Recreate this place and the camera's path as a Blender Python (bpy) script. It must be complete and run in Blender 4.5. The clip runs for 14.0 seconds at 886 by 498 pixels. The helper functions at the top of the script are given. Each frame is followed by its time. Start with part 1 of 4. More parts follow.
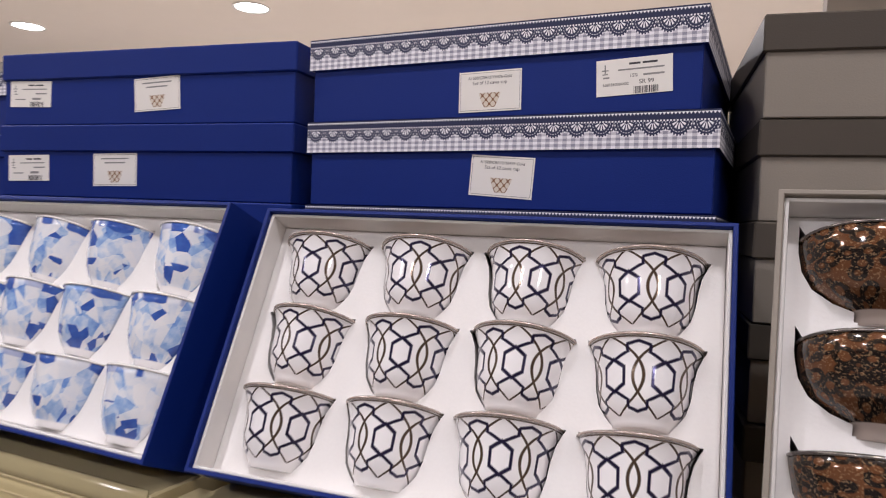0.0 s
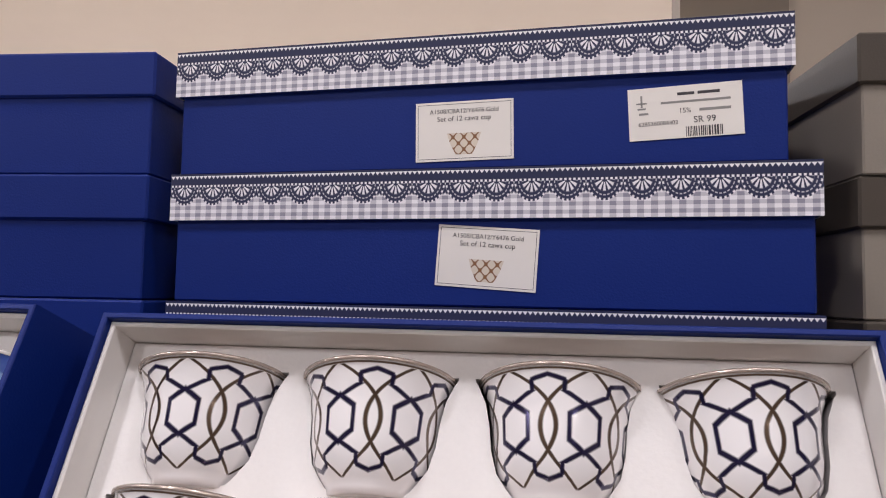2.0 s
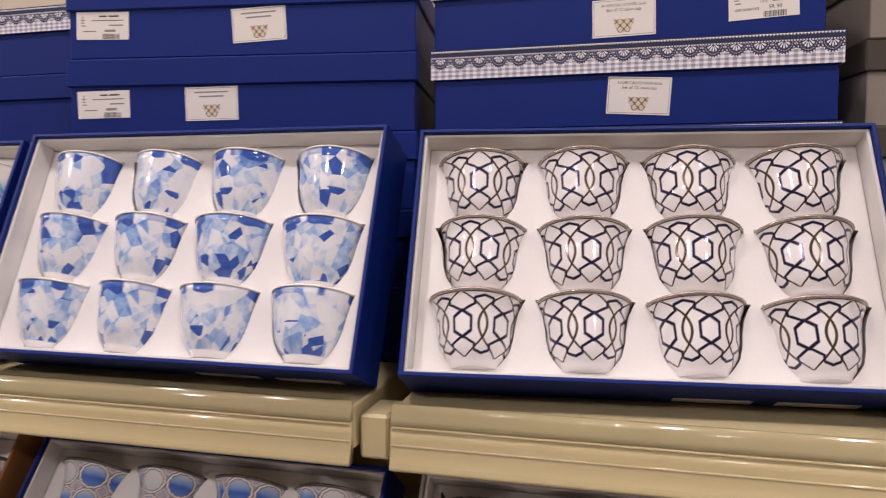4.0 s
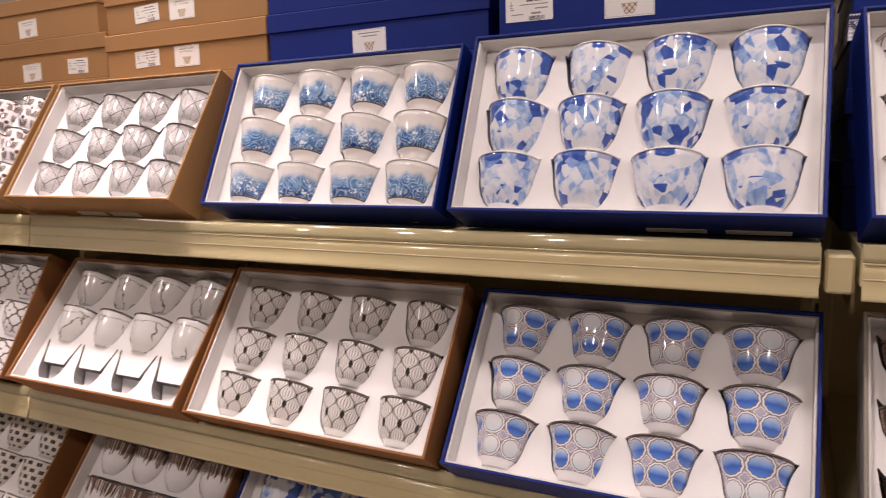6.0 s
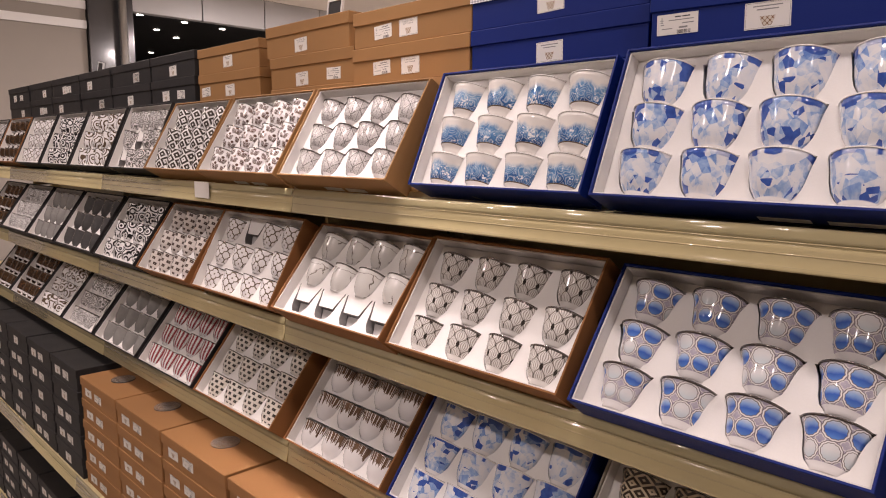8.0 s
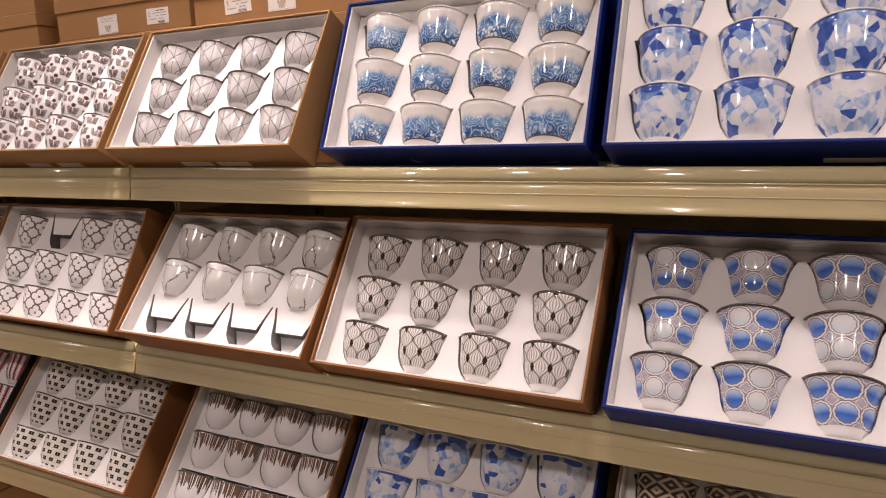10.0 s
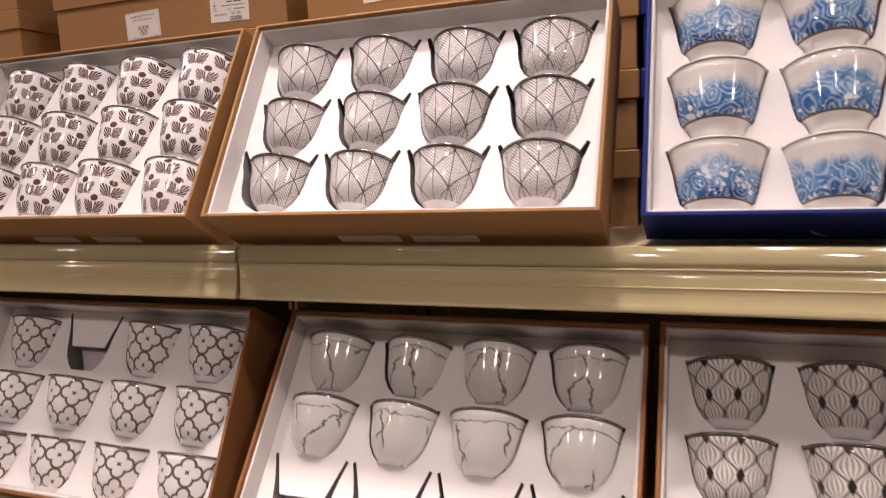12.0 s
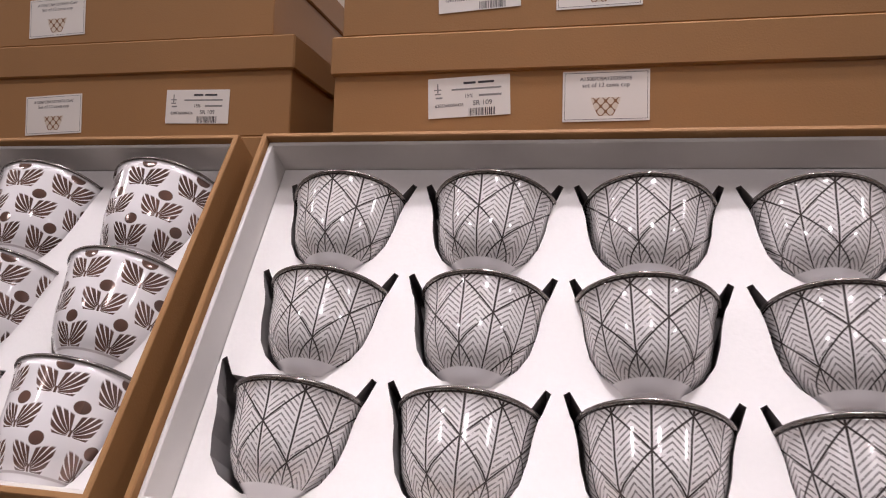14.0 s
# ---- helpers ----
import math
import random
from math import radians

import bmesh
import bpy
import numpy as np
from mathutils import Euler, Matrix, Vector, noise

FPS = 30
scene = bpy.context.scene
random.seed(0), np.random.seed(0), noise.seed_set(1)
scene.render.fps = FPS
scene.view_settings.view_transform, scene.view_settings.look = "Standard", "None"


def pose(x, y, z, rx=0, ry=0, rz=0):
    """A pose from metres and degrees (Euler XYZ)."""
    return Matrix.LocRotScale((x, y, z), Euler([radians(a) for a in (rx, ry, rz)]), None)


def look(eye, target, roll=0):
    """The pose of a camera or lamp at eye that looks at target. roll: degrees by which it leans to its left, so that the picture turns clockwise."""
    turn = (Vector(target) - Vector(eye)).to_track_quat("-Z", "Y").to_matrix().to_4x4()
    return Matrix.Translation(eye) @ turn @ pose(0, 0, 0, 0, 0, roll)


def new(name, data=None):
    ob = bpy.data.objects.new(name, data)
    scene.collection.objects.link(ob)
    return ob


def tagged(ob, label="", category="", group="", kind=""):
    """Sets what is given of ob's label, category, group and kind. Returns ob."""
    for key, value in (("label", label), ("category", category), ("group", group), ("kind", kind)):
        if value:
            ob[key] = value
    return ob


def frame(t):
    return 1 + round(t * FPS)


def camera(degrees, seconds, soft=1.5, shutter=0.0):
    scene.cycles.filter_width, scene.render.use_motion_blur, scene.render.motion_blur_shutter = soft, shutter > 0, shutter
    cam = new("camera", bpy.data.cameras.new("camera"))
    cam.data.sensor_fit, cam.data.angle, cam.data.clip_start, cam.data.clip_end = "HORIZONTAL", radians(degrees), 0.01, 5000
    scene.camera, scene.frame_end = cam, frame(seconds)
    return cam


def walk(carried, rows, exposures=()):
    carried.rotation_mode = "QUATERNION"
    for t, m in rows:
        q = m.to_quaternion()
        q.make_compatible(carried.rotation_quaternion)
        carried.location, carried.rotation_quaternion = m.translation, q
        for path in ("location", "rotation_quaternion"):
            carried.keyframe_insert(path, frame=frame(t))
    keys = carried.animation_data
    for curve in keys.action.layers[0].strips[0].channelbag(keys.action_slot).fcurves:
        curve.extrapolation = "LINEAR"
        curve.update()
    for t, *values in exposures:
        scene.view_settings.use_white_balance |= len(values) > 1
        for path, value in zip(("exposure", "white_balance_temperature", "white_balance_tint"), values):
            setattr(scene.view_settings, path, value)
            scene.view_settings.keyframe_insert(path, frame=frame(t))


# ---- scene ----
cam = camera(64.6, 14.0, soft=1.05, shutter=0.2)
PATH = [
    (0, (0.071, 0.067, 1.539), (-0.79, 1.871, 1.472), 2.2),
    (0.5, (0.001, 0.141, 1.55), (-0.632, 2.038, 1.532), 1.2),
    (1, (-0.054, 0.194, 1.559), (-0.524, 2.137, 1.635), -0.1),
    (1.5, (-0.055, 0.209, 1.555), (-0.513, 2.151, 1.69), 0.4),
    (2, (-0.05, 0.207, 1.556), (-0.51, 2.149, 1.693), 1.1),
    (2.2, (-0.046, 0.206, 1.552), (-0.511, 2.149, 1.645), 1.2),
    (4.5, (-0.186, -0.14, 1.478), (-0.711, 1.786, 1.343), -0.5),
    (5, (-0.272, -0.205, 1.463), (-0.961, 1.665, 1.295), 0.6),
    (5.5, (-0.305, -0.199, 1.43), (-1.078, 1.634, 1.219), -0.0),
    (6, (-0.31, -0.211, 1.426), (-1.187, 1.569, 1.178), -0.7),
    (6.5, (-0.272, -0.251, 1.426), (-1.453, 1.341, 1.158), -1.3),
    (7, (-0.2, -0.281, 1.435), (-1.551, 1.17, 1.171), -0.9),
    (7.5, (-0.152, -0.301, 1.428), (-1.55, 1.106, 1.172), -0.1),
    (8, (-0.142, -0.299, 1.43), (-1.554, 1.09, 1.152), 0.3),
    (8.5, (-0.215, -0.287, 1.409), (-1.493, 1.222, 1.11), 1.1),
    (8.7, (-0.246, -0.293, 1.409), (-1.432, 1.295, 1.139), 0.0),
    (10.8, (-0.575, -0.154, 1.4), (-1.436, 1.608, 1.011), -1.6),
    (11, (-0.613, -0.122, 1.411), (-1.508, 1.623, 1.02), -2.3),
    (11.5, (-0.72, -0.094, 1.404), (-1.619, 1.656, 1.041), -1.4),
    (12, (-0.877, -0.069, 1.424), (-1.577, 1.786, 1.161), -2.6),
    (12.5, (-0.974, -0.064, 1.446), (-1.541, 1.851, 1.347), -0.3),
    (13, (-1.017, -0.022, 1.461), (-1.544, 1.907, 1.453), 1.4),
    (13.5, (-1.046, 0.085, 1.478), (-1.528, 2.025, 1.517), 1.5),
    (14, (-1.072, 0.14, 1.469), (-1.505, 2.09, 1.572), 2.0),
]

EXPOSURE = [(0.0, -0.62, 6200, 10), (1.0, -0.72, 6250, 10), (2.2, -0.60, 6200, 10), (4.5, -0.62, 6850, 16), (5.5, -0.66, 6950, 17), (6.5, -0.80, 7050, 18), (8.7, -0.86, 7150, 18), (11.0, -0.90, 7050, 18), (11.5, -1.06, 6900, 18), (12.0, -1.10, 7150, 19), (13.0, -1.28, 6950, 19), (14.0, -1.45, 6350, 15)]
walk(cam, [(t, look(eye, target, roll)) for t, eye, target, roll in PATH], EXPOSURE)

# ---------------------------------------------------------------- light and world
world = bpy.data.worlds.new("world")
scene.world = world
world.use_nodes = True
world.node_tree.nodes["Background"].inputs[0].default_value = (1.0, 0.93, 0.86, 1)
world.node_tree.nodes["Background"].inputs[1].default_value = 0.05
CEIL = 3.0
WARM = (1.0, 0.935, 0.955)


def lamp(x, y, z, watts, size, color=WARM):
    d = bpy.data.lights.new("downlight_bulb", "AREA")
    d.shape, d.size, d.energy, d.color = "DISK", size, watts, color
    ob = new("downlight_bulb", d)
    ob.matrix_world = pose(x, y, z)
    return tagged(ob, kind="light")


AISLE = [(1.25, -0.20, 13), (0.25, -0.20, 14.5), (-0.62, -0.10, 13.5), (-1.90, -0.04, 7), (-2.05, -0.04, 14), (-2.95, -0.04, 13.5), (-3.9, -0.04, 13)]  # x, y, watts
HALL = [(-3.3, 3.9), (-5.4, 3.7), (-1.45, 4.2), (0.6, 4.2), (-5.2, 1.0), (-3.2, -1.9), (-0.9, -1.9), (1.6, -1.9)]
for lx, ly, watts in AISLE:
    lamp(lx, ly, CEIL - 0.03, watts, 0.13)
spot = lamp(-1.10, 0.24, CEIL - 0.03, 2.3, 0.13)
spot.matrix_world = look((-1.10, 0.24, CEIL - 0.03), (-1.10, 0.36, 1.40))
spot.data.spread = radians(34)
for lx, ly in HALL:
    lamp(lx, ly, CEIL - 0.03, 135 if ly > 2 else 34, 0.22)


# ---------------------------------------------------------------- node helpers
class Nodes:
    """A material under construction; sockets combine through small arithmetic calls."""

    def __init__(self, name):
        self.mat = bpy.data.materials.new(name)
        self.mat.use_nodes = True
        self.nt = self.mat.node_tree
        self.bsdf = self.nt.nodes["Principled BSDF"]

    def node(self, kind, **sets):
        n = self.nt.nodes.new(kind)
        if "operation" in sets:
            n.operation = sets["operation"]
        if "interpolation_type" in sets:
            n.interpolation_type = sets["interpolation_type"]
        if "uv_map" in sets:
            n.uv_map = sets["uv_map"]
        if "feature" in sets:
            n.feature = sets["feature"]
        if "data_type" in sets:
            n.data_type = sets["data_type"]
        if "noise_dimensions" in sets:
            n.noise_dimensions = sets["noise_dimensions"]
        return n

    def put(self, sock, value):
        if isinstance(value, (int, float)):
            sock.default_value = value
        elif isinstance(value, tuple):
            sock.default_value = value if len(value) != 3 or sock.type == "VECTOR" else (*value, 1)
        else:
            self.nt.links.new(value, sock)

    def m(self, op, a, b=0.0, c=0.0):
        n = self.node("ShaderNodeMath", operation=op)
        for sock, v in zip(n.inputs, (a, b, c)):
            self.put(sock, v)
        return n.outputs[0]

    def add(self, a, b): return self.m("ADD", a, b)
    def sub(self, a, b): return self.m("SUBTRACT", a, b)
    def mul(self, a, b): return self.m("MULTIPLY", a, b)
    def ab(self, a): return self.m("ABSOLUTE", a)
    def mx(self, a, b): return self.m("MAXIMUM", a, b)
    def mn(self, a, b): return self.m("MINIMUM", a, b)
    def cos(self, a): return self.m("COSINE", self.mul(a, 2 * math.pi))
    def sin(self, a): return self.m("SINE", self.mul(a, 2 * math.pi))
    def fr(self, a): return self.m("FRACT", a)
    def tri(self, a): return self.sub(self.fr(a), 0.5)          # -0.5 .. 0.5 in each period

    def below(self, a, edge, soft=0.02):
        """1 where a < edge, with a soft border."""
        if not isinstance(edge, (int, float)):
            a, edge = self.sub(a, edge), 0.0
        n = self.node("ShaderNodeMapRange", interpolation_type="SMOOTHSTEP")
        for sock, v in zip(n.inputs, (a, edge - soft, edge + soft, 1.0, 0.0)):
            self.put(sock, v)
        return n.outputs[0]

    def line(self, a, w, soft=None): return self.below(self.ab(a), w, w * 0.5 if soft is None else soft)

    def uv(self):
        n = self.node("ShaderNodeUVMap", uv_map="UVMap")
        s = self.node("ShaderNodeSeparateXYZ")
        self.nt.links.new(n.outputs[0], s.inputs[0])
        return s.outputs[0], s.outputs[1]

    def vec(self, x, y, z=0.0):
        n = self.node("ShaderNodeCombineXYZ")
        for sock, v in zip(n.inputs, (x, y, z)):
            self.put(sock, v)
        return n.outputs[0]

    def obj(self):
        return self.node("ShaderNodeTexCoord").outputs["Object"]

    def random(self):
        return self.node("ShaderNodeObjectInfo").outputs["Random"]

    def noise(self, vec, scale, detail=3.0, rough=0.55):
        n = self.node("ShaderNodeTexNoise")
        self.put(n.inputs["Vector"], vec)
        n.inputs["Scale"].default_value, n.inputs["Detail"].default_value, n.inputs["Roughness"].default_value = scale, detail, rough
        return n.outputs["Fac"]

    def voronoi(self, vec, scale, feature="F1", random_=1.0):
        n = self.node("ShaderNodeTexVoronoi", feature=feature)
        self.put(n.inputs["Vector"], vec)
        n.inputs["Scale"].default_value, n.inputs["Randomness"].default_value = scale, random_
        return n

    def mix(self, f, a, b):
        n = self.node("ShaderNodeMix", data_type="RGBA")
        self.put(n.inputs[0], f), self.put(n.inputs[6], a), self.put(n.inputs[7], b)
        return n.outputs[2]

    def ramp(self, f, stops, interp="LINEAR"):
        n = self.node("ShaderNodeValToRGB")
        n.color_ramp.interpolation = interp
        e = n.color_ramp.elements
        while len(e) < len(stops):
            e.new(0.5)
        for el, (p, c) in zip(e, stops):
            el.position, el.color = p, (*c, 1)
        self.put(n.inputs[0], f)
        return n.outputs[0]

    def bump(self, height, strength=0.2, dist=0.001):
        n = self.node("ShaderNodeBump")
        n.inputs["Strength"].default_value, n.inputs["Distance"].default_value = strength, dist
        self.put(n.inputs["Height"], height)
        self.nt.links.new(n.outputs[0], self.bsdf.inputs["Normal"])

    def done(self, color, rough=0.5, metal=0.0, coat=0.0):
        self.put(self.bsdf.inputs["Base Color"], color)
        self.put(self.bsdf.inputs["Roughness"], rough)
        self.put(self.bsdf.inputs["Metallic"], metal)
        self.bsdf.inputs["Coat Weight"].default_value = coat
        self.bsdf.inputs["Coat Roughness"].default_value = 0.05
        return self.mat


# ---------------------------------------------------------------- materials
def board(name, color, var=0.12, rough=0.6, grain=900, weave=0.25):
    """Paper-covered board: fine grain, faint blotches, a tone of its own for each piece."""
    n = Nodes(name)
    o = n.obj()
    fine, wide = n.noise(o, grain, 2), n.noise(o, 14, 3)
    tone = n.add(n.mul(n.sub(fine, 0.5), var), n.add(n.mul(n.sub(wide, 0.5), var * 1.6), n.mul(n.sub(n.random(), 0.5), var)))
    dark = tuple(c * 0.62 for c in color)
    light = tuple(min(1, c * 1.38) for c in color)
    n.bump(fine, weave, 0.0004)
    n.bsdf.inputs["Specular IOR Level"].default_value = 0.22
    return n.done(n.mix(n.add(tone, 0.5), dark, light), n.add(rough - 0.08, n.mul(wide, 0.16)))


def plain(name, color, rough=0.5, metal=0.0, var=0.06, scale=40, coat=0.0, bump=0.0):
    n = Nodes(name)
    f = n.noise(n.obj(), scale, 4)
    lo, hi = tuple(c * (1 - var) for c in color), tuple(min(1, c * (1 + var)) for c in color)
    if bump:
        n.bump(f, bump, 0.0006)
    return n.done(n.mix(f, lo, hi), n.add(rough - 0.04, n.mul(f, 0.08)), metal, coat)


def checked(name, size, a, b):
    n = Nodes(name)
    t = n.node("ShaderNodeTexChecker")
    n.put(t.inputs["Vector"], n.obj())
    n.put(t.inputs["Color1"], a), n.put(t.inputs["Color2"], b)
    t.inputs["Scale"].default_value = 1 / size
    return n.done(t.outputs["Color"], 0.6)


def glow(name, color, strength):
    n = Nodes(name)
    n.bsdf.inputs["Emission Color"].default_value = (*color, 1)
    n.bsdf.inputs["Emission Strength"].default_value = strength
    return n.done(color, 0.5)


def clear(name, tint=(0.9, 0.88, 0.82), rough=0.04):
    n = Nodes(name)
    n.bsdf.inputs["Transmission Weight"].default_value = 0.9
    n.bsdf.inputs["IOR"].default_value = 1.35
    return n.done(tint, rough)


NAVY = board("navy_paper_board", (0.0035, 0.0185, 0.160), rough=0.5)
TAN = board("tan_kraft_board", (0.335, 0.176, 0.070), rough=0.62)
KRAFT = board("kraft_board", (0.34, 0.165, 0.066), rough=0.66)
BROWN = board("brown_kraft_board", (0.27, 0.115, 0.042), rough=0.62)
BLACK = board("black_paper_board", (0.030, 0.028, 0.029), rough=0.55)
TAUPE = board("taupe_paper_board", (0.265, 0.232, 0.195), rough=0.6)
TAUPE_LID = board("dark_taupe_paper_board", (0.075, 0.062, 0.05), rough=0.6)
CHECKED = checked("black_and_cream_checked_paper", 0.0113, (0.03, 0.028, 0.028), (0.55, 0.52, 0.48))
LINING = plain("white_lining_paper", (0.72, 0.69, 0.66), 0.75, var=0.05, scale=60, bump=0.15)
FOAM = plain("white_flocked_foam", (0.80, 0.77, 0.75), 0.9, var=0.03, scale=500, bump=0.2)
PAPER = plain("white_label_paper", (0.78, 0.74, 0.69), 0.55, var=0.03, scale=30)
INK = plain("dark_print_ink", (0.045, 0.04, 0.045), 0.6)
GREYINK = plain("grey_print_ink", (0.25, 0.24, 0.23), 0.6)
SHELF = plain("cream_painted_steel", (0.55, 0.46, 0.26), 0.38, var=0.05, scale=18)
RAIL = plain("cream_price_rail_plastic", (0.60, 0.50, 0.275), 0.16, var=0.05, scale=12, coat=0.7)
STRIP = plain("smoky_plastic_rail_top", (0.43, 0.365, 0.205), 0.10, var=0.10, scale=14, coat=0.6)
RIB = plain("glossy_rail_rib", (0.58, 0.48, 0.28), 0.08, var=0.04, scale=14, coat=1.0)
CLEAR = clear("clear_plastic_disc", (0.95, 0.93, 0.9))
DARKGAP = plain("dark_shelf_steel", (0.06, 0.045, 0.035), 0.6)
CEILING = plain("cream_ceiling_paint", (0.84, 0.77, 0.70), 0.85, var=0.02, scale=6)
WALL = plain("pale_wall_paint", (0.62, 0.57, 0.52), 0.85, var=0.03, scale=5)
SOUTH = plain("low_bounce_dark_wall", (0.20, 0.18, 0.17), 0.8, var=0.05, scale=4)
# grey of the paper floors; on pocket walls it stands in for shade
POCKET = plain("grey_pocket_floor_and_wall_shade", (0.50, 0.48, 0.47), 0.9, var=0.12, scale=120)
# cut foam, darkened to put the shade of deep pockets into its colour
CUTSHADE = plain("shade_toned_cut_foam", (0.20, 0.185, 0.18), 0.95, var=0.25, scale=150)
GREYWALL = plain("grey_wall_paint", (0.30, 0.27, 0.24), 0.8, var=0.04, scale=5)
FASCIA = plain("pale_grey_panel", (0.44, 0.44, 0.45), 0.4, var=0.05, scale=3)
WHITE = plain("white_panel_paint", (0.74, 0.73, 0.72), 0.5, var=0.03, scale=4)
MALLCEIL = plain("black_ceiling_paint", (0.010, 0.010, 0.011), 0.7, var=0.2, scale=3)
DARKGLASS = plain("dark_column_glass", (0.05, 0.05, 0.055), 0.12, var=0.3, scale=2, coat=0.5)
STEEL = plain("brushed_steel", (0.55, 0.55, 0.54), 0.35, 0.9, var=0.1, scale=30)
FLOOR = plain("beige_floor_tile", (0.44, 0.40, 0.36), 0.2, var=0.08, scale=5, coat=0.3)
LAMPGLOW = glow("lamp_diffuser", (1.0, 0.93, 0.84), 14)
SPOTGLOW = glow("small_spot_bulb", (1.0, 0.97, 0.92), 16)
LUSTRE = plain("pale_brown_rim_lustre", (0.50, 0.42, 0.37), 0.25, 0.6, var=0.1, scale=200)
WHITERIM = plain("white_glazed_rim", (0.80, 0.77, 0.74), 0.1, var=0.02, scale=100, coat=0.6)
SILVER = plain("dark_platinum_rim_lustre", (0.20, 0.18, 0.17), 0.25, 0.85, var=0.1, scale=200)
PORCELAIN = (0.86, 0.83, 0.83)


def glazed(n, color, metal=0.0):
    n.bsdf.inputs["IOR"].default_value = 1.5
    return n.done(color, n.add(0.10, n.mul(metal, 0.14)) if not isinstance(metal, float) else 0.10, metal, 0.5)


def cup_lattice():
    n = Nodes("navy_gold_lattice_porcelain")
    u, v = n.uv()
    k = n.mul(u, 6)
    ax, x2 = n.ab(n.tri(k)), n.ab(n.tri(n.add(k, 0.5)))
    dv = n.mul(n.ab(n.sub(v, 0.535)), 0.92)
    hexa = n.mx(n.mul(ax, 1 / 0.215), n.add(n.mul(ax, 1 / 0.46), n.mul(dv, 1 / 0.165)))
    hexline = n.line(n.sub(hexa, 1.0), 0.145)
    strand = n.line(n.sub(x2, n.ab(n.sub(0.105, n.mul(n.mul(dv, dv), 3.9)))), 0.032)

    def span(lo, hi):
        return n.mul(n.below(n.sub(lo, dv), 0.0, 0.004), n.below(dv, hi, 0.004))

    arm = n.mul(n.line(n.sub(ax, n.mul(n.sub(dv, 0.155), 3.3)), 0.062), span(0.155, 0.245))
    post = n.mul(n.line(n.sub(x2, 0.205), 0.030), span(0.235, 0.315))
    top = n.mul(n.line(n.sub(dv, n.sub(0.345, n.mul(x2, 0.16))), 0.016), n.below(x2, 0.22, 0.01))
    blue = n.mx(n.mx(hexline, arm), n.mx(post, top))
    keep = n.mul(n.below(v, 0.945, 0.004), n.below(n.sub(0.11, v), 0.0, 0.01))
    blue, strand = n.mul(blue, keep), n.mul(strand, keep)
    ringline = n.line(n.sub(v, 0.955), 0.007)
    col = n.mix(n.mx(strand, ringline), PORCELAIN, (0.105, 0.065, 0.04))
    return glazed(n, n.mix(blue, col, (0.018, 0.014, 0.06)), n.mul(n.mx(blue, strand), 0.55))


def cup_facets():
    n = Nodes("blue_faceted_porcelain")
    u, v = n.uv()
    shift = n.m("FLOOR", n.mul(n.random(), 5))
    warp = n.noise(n.vec(n.mul(u, 3.4), v, shift), 9, 2)
    p = n.vec(n.add(n.mul(u, 3.4), n.mul(warp, 0.06)), n.add(v, n.mul(shift, 3.7)))

    def cells(scale, dz):
        vor = n.voronoi(n.vec(n.mul(u, 3.4), n.add(v, n.mul(shift, 3.7)), dz), scale, random_=0.85)
        sep = n.node("ShaderNodeSeparateColor")
        n.nt.links.new(vor.outputs["Color"], sep.inputs[0])
        return vor, sep

    big, bc = cells(4.3, 0.0)
    over, oc = cells(5.6, 3.0)
    wash = n.noise(p, 7.5, 3)
    f = n.add(n.mul(bc.outputs[0], 0.58), n.mul(oc.outputs[0], 0.30))
    f = n.add(f, n.mul(n.sub(wash, 0.5), 0.62))
    f = n.add(f, n.mul(n.sub(big.outputs["Distance"], 0.4), 0.16))
    col = n.ramp(f, [(0.05, (0.80, 0.79, 0.81)), (0.40, (0.72, 0.74, 0.80)), (0.54, (0.52, 0.61, 0.77)), (0.70, (0.30, 0.44, 0.71)), (0.92, (0.13, 0.25, 0.60))])
    dark = n.mx(n.m("GREATER_THAN", n.add(bc.outputs[1], n.mul(n.sub(v, 0.55), 0.50)), 0.95),
                n.mul(n.m("GREATER_THAN", oc.outputs[1], 0.81), n.below(v, 0.40, 0.01)))
    rimn = n.noise(n.vec(n.mul(u, 8), n.mul(shift, 4)), 1.0, 1)
    rimp = n.mul(n.below(n.sub(n.add(0.70, n.mul(rimn, 0.36)), v), 0.0, 0.012), n.below(rimn, 0.50, 0.02))
    deep = n.mix(wash, (0.012, 0.035, 0.25), (0.07, 0.17, 0.55))
    col = n.mix(n.mul(n.mx(dark, rimp), n.below(v, 0.975, 0.005)), col, deep)
    return glazed(n, n.mix(n.below(v, 0.10, 0.01), col, PORCELAIN))


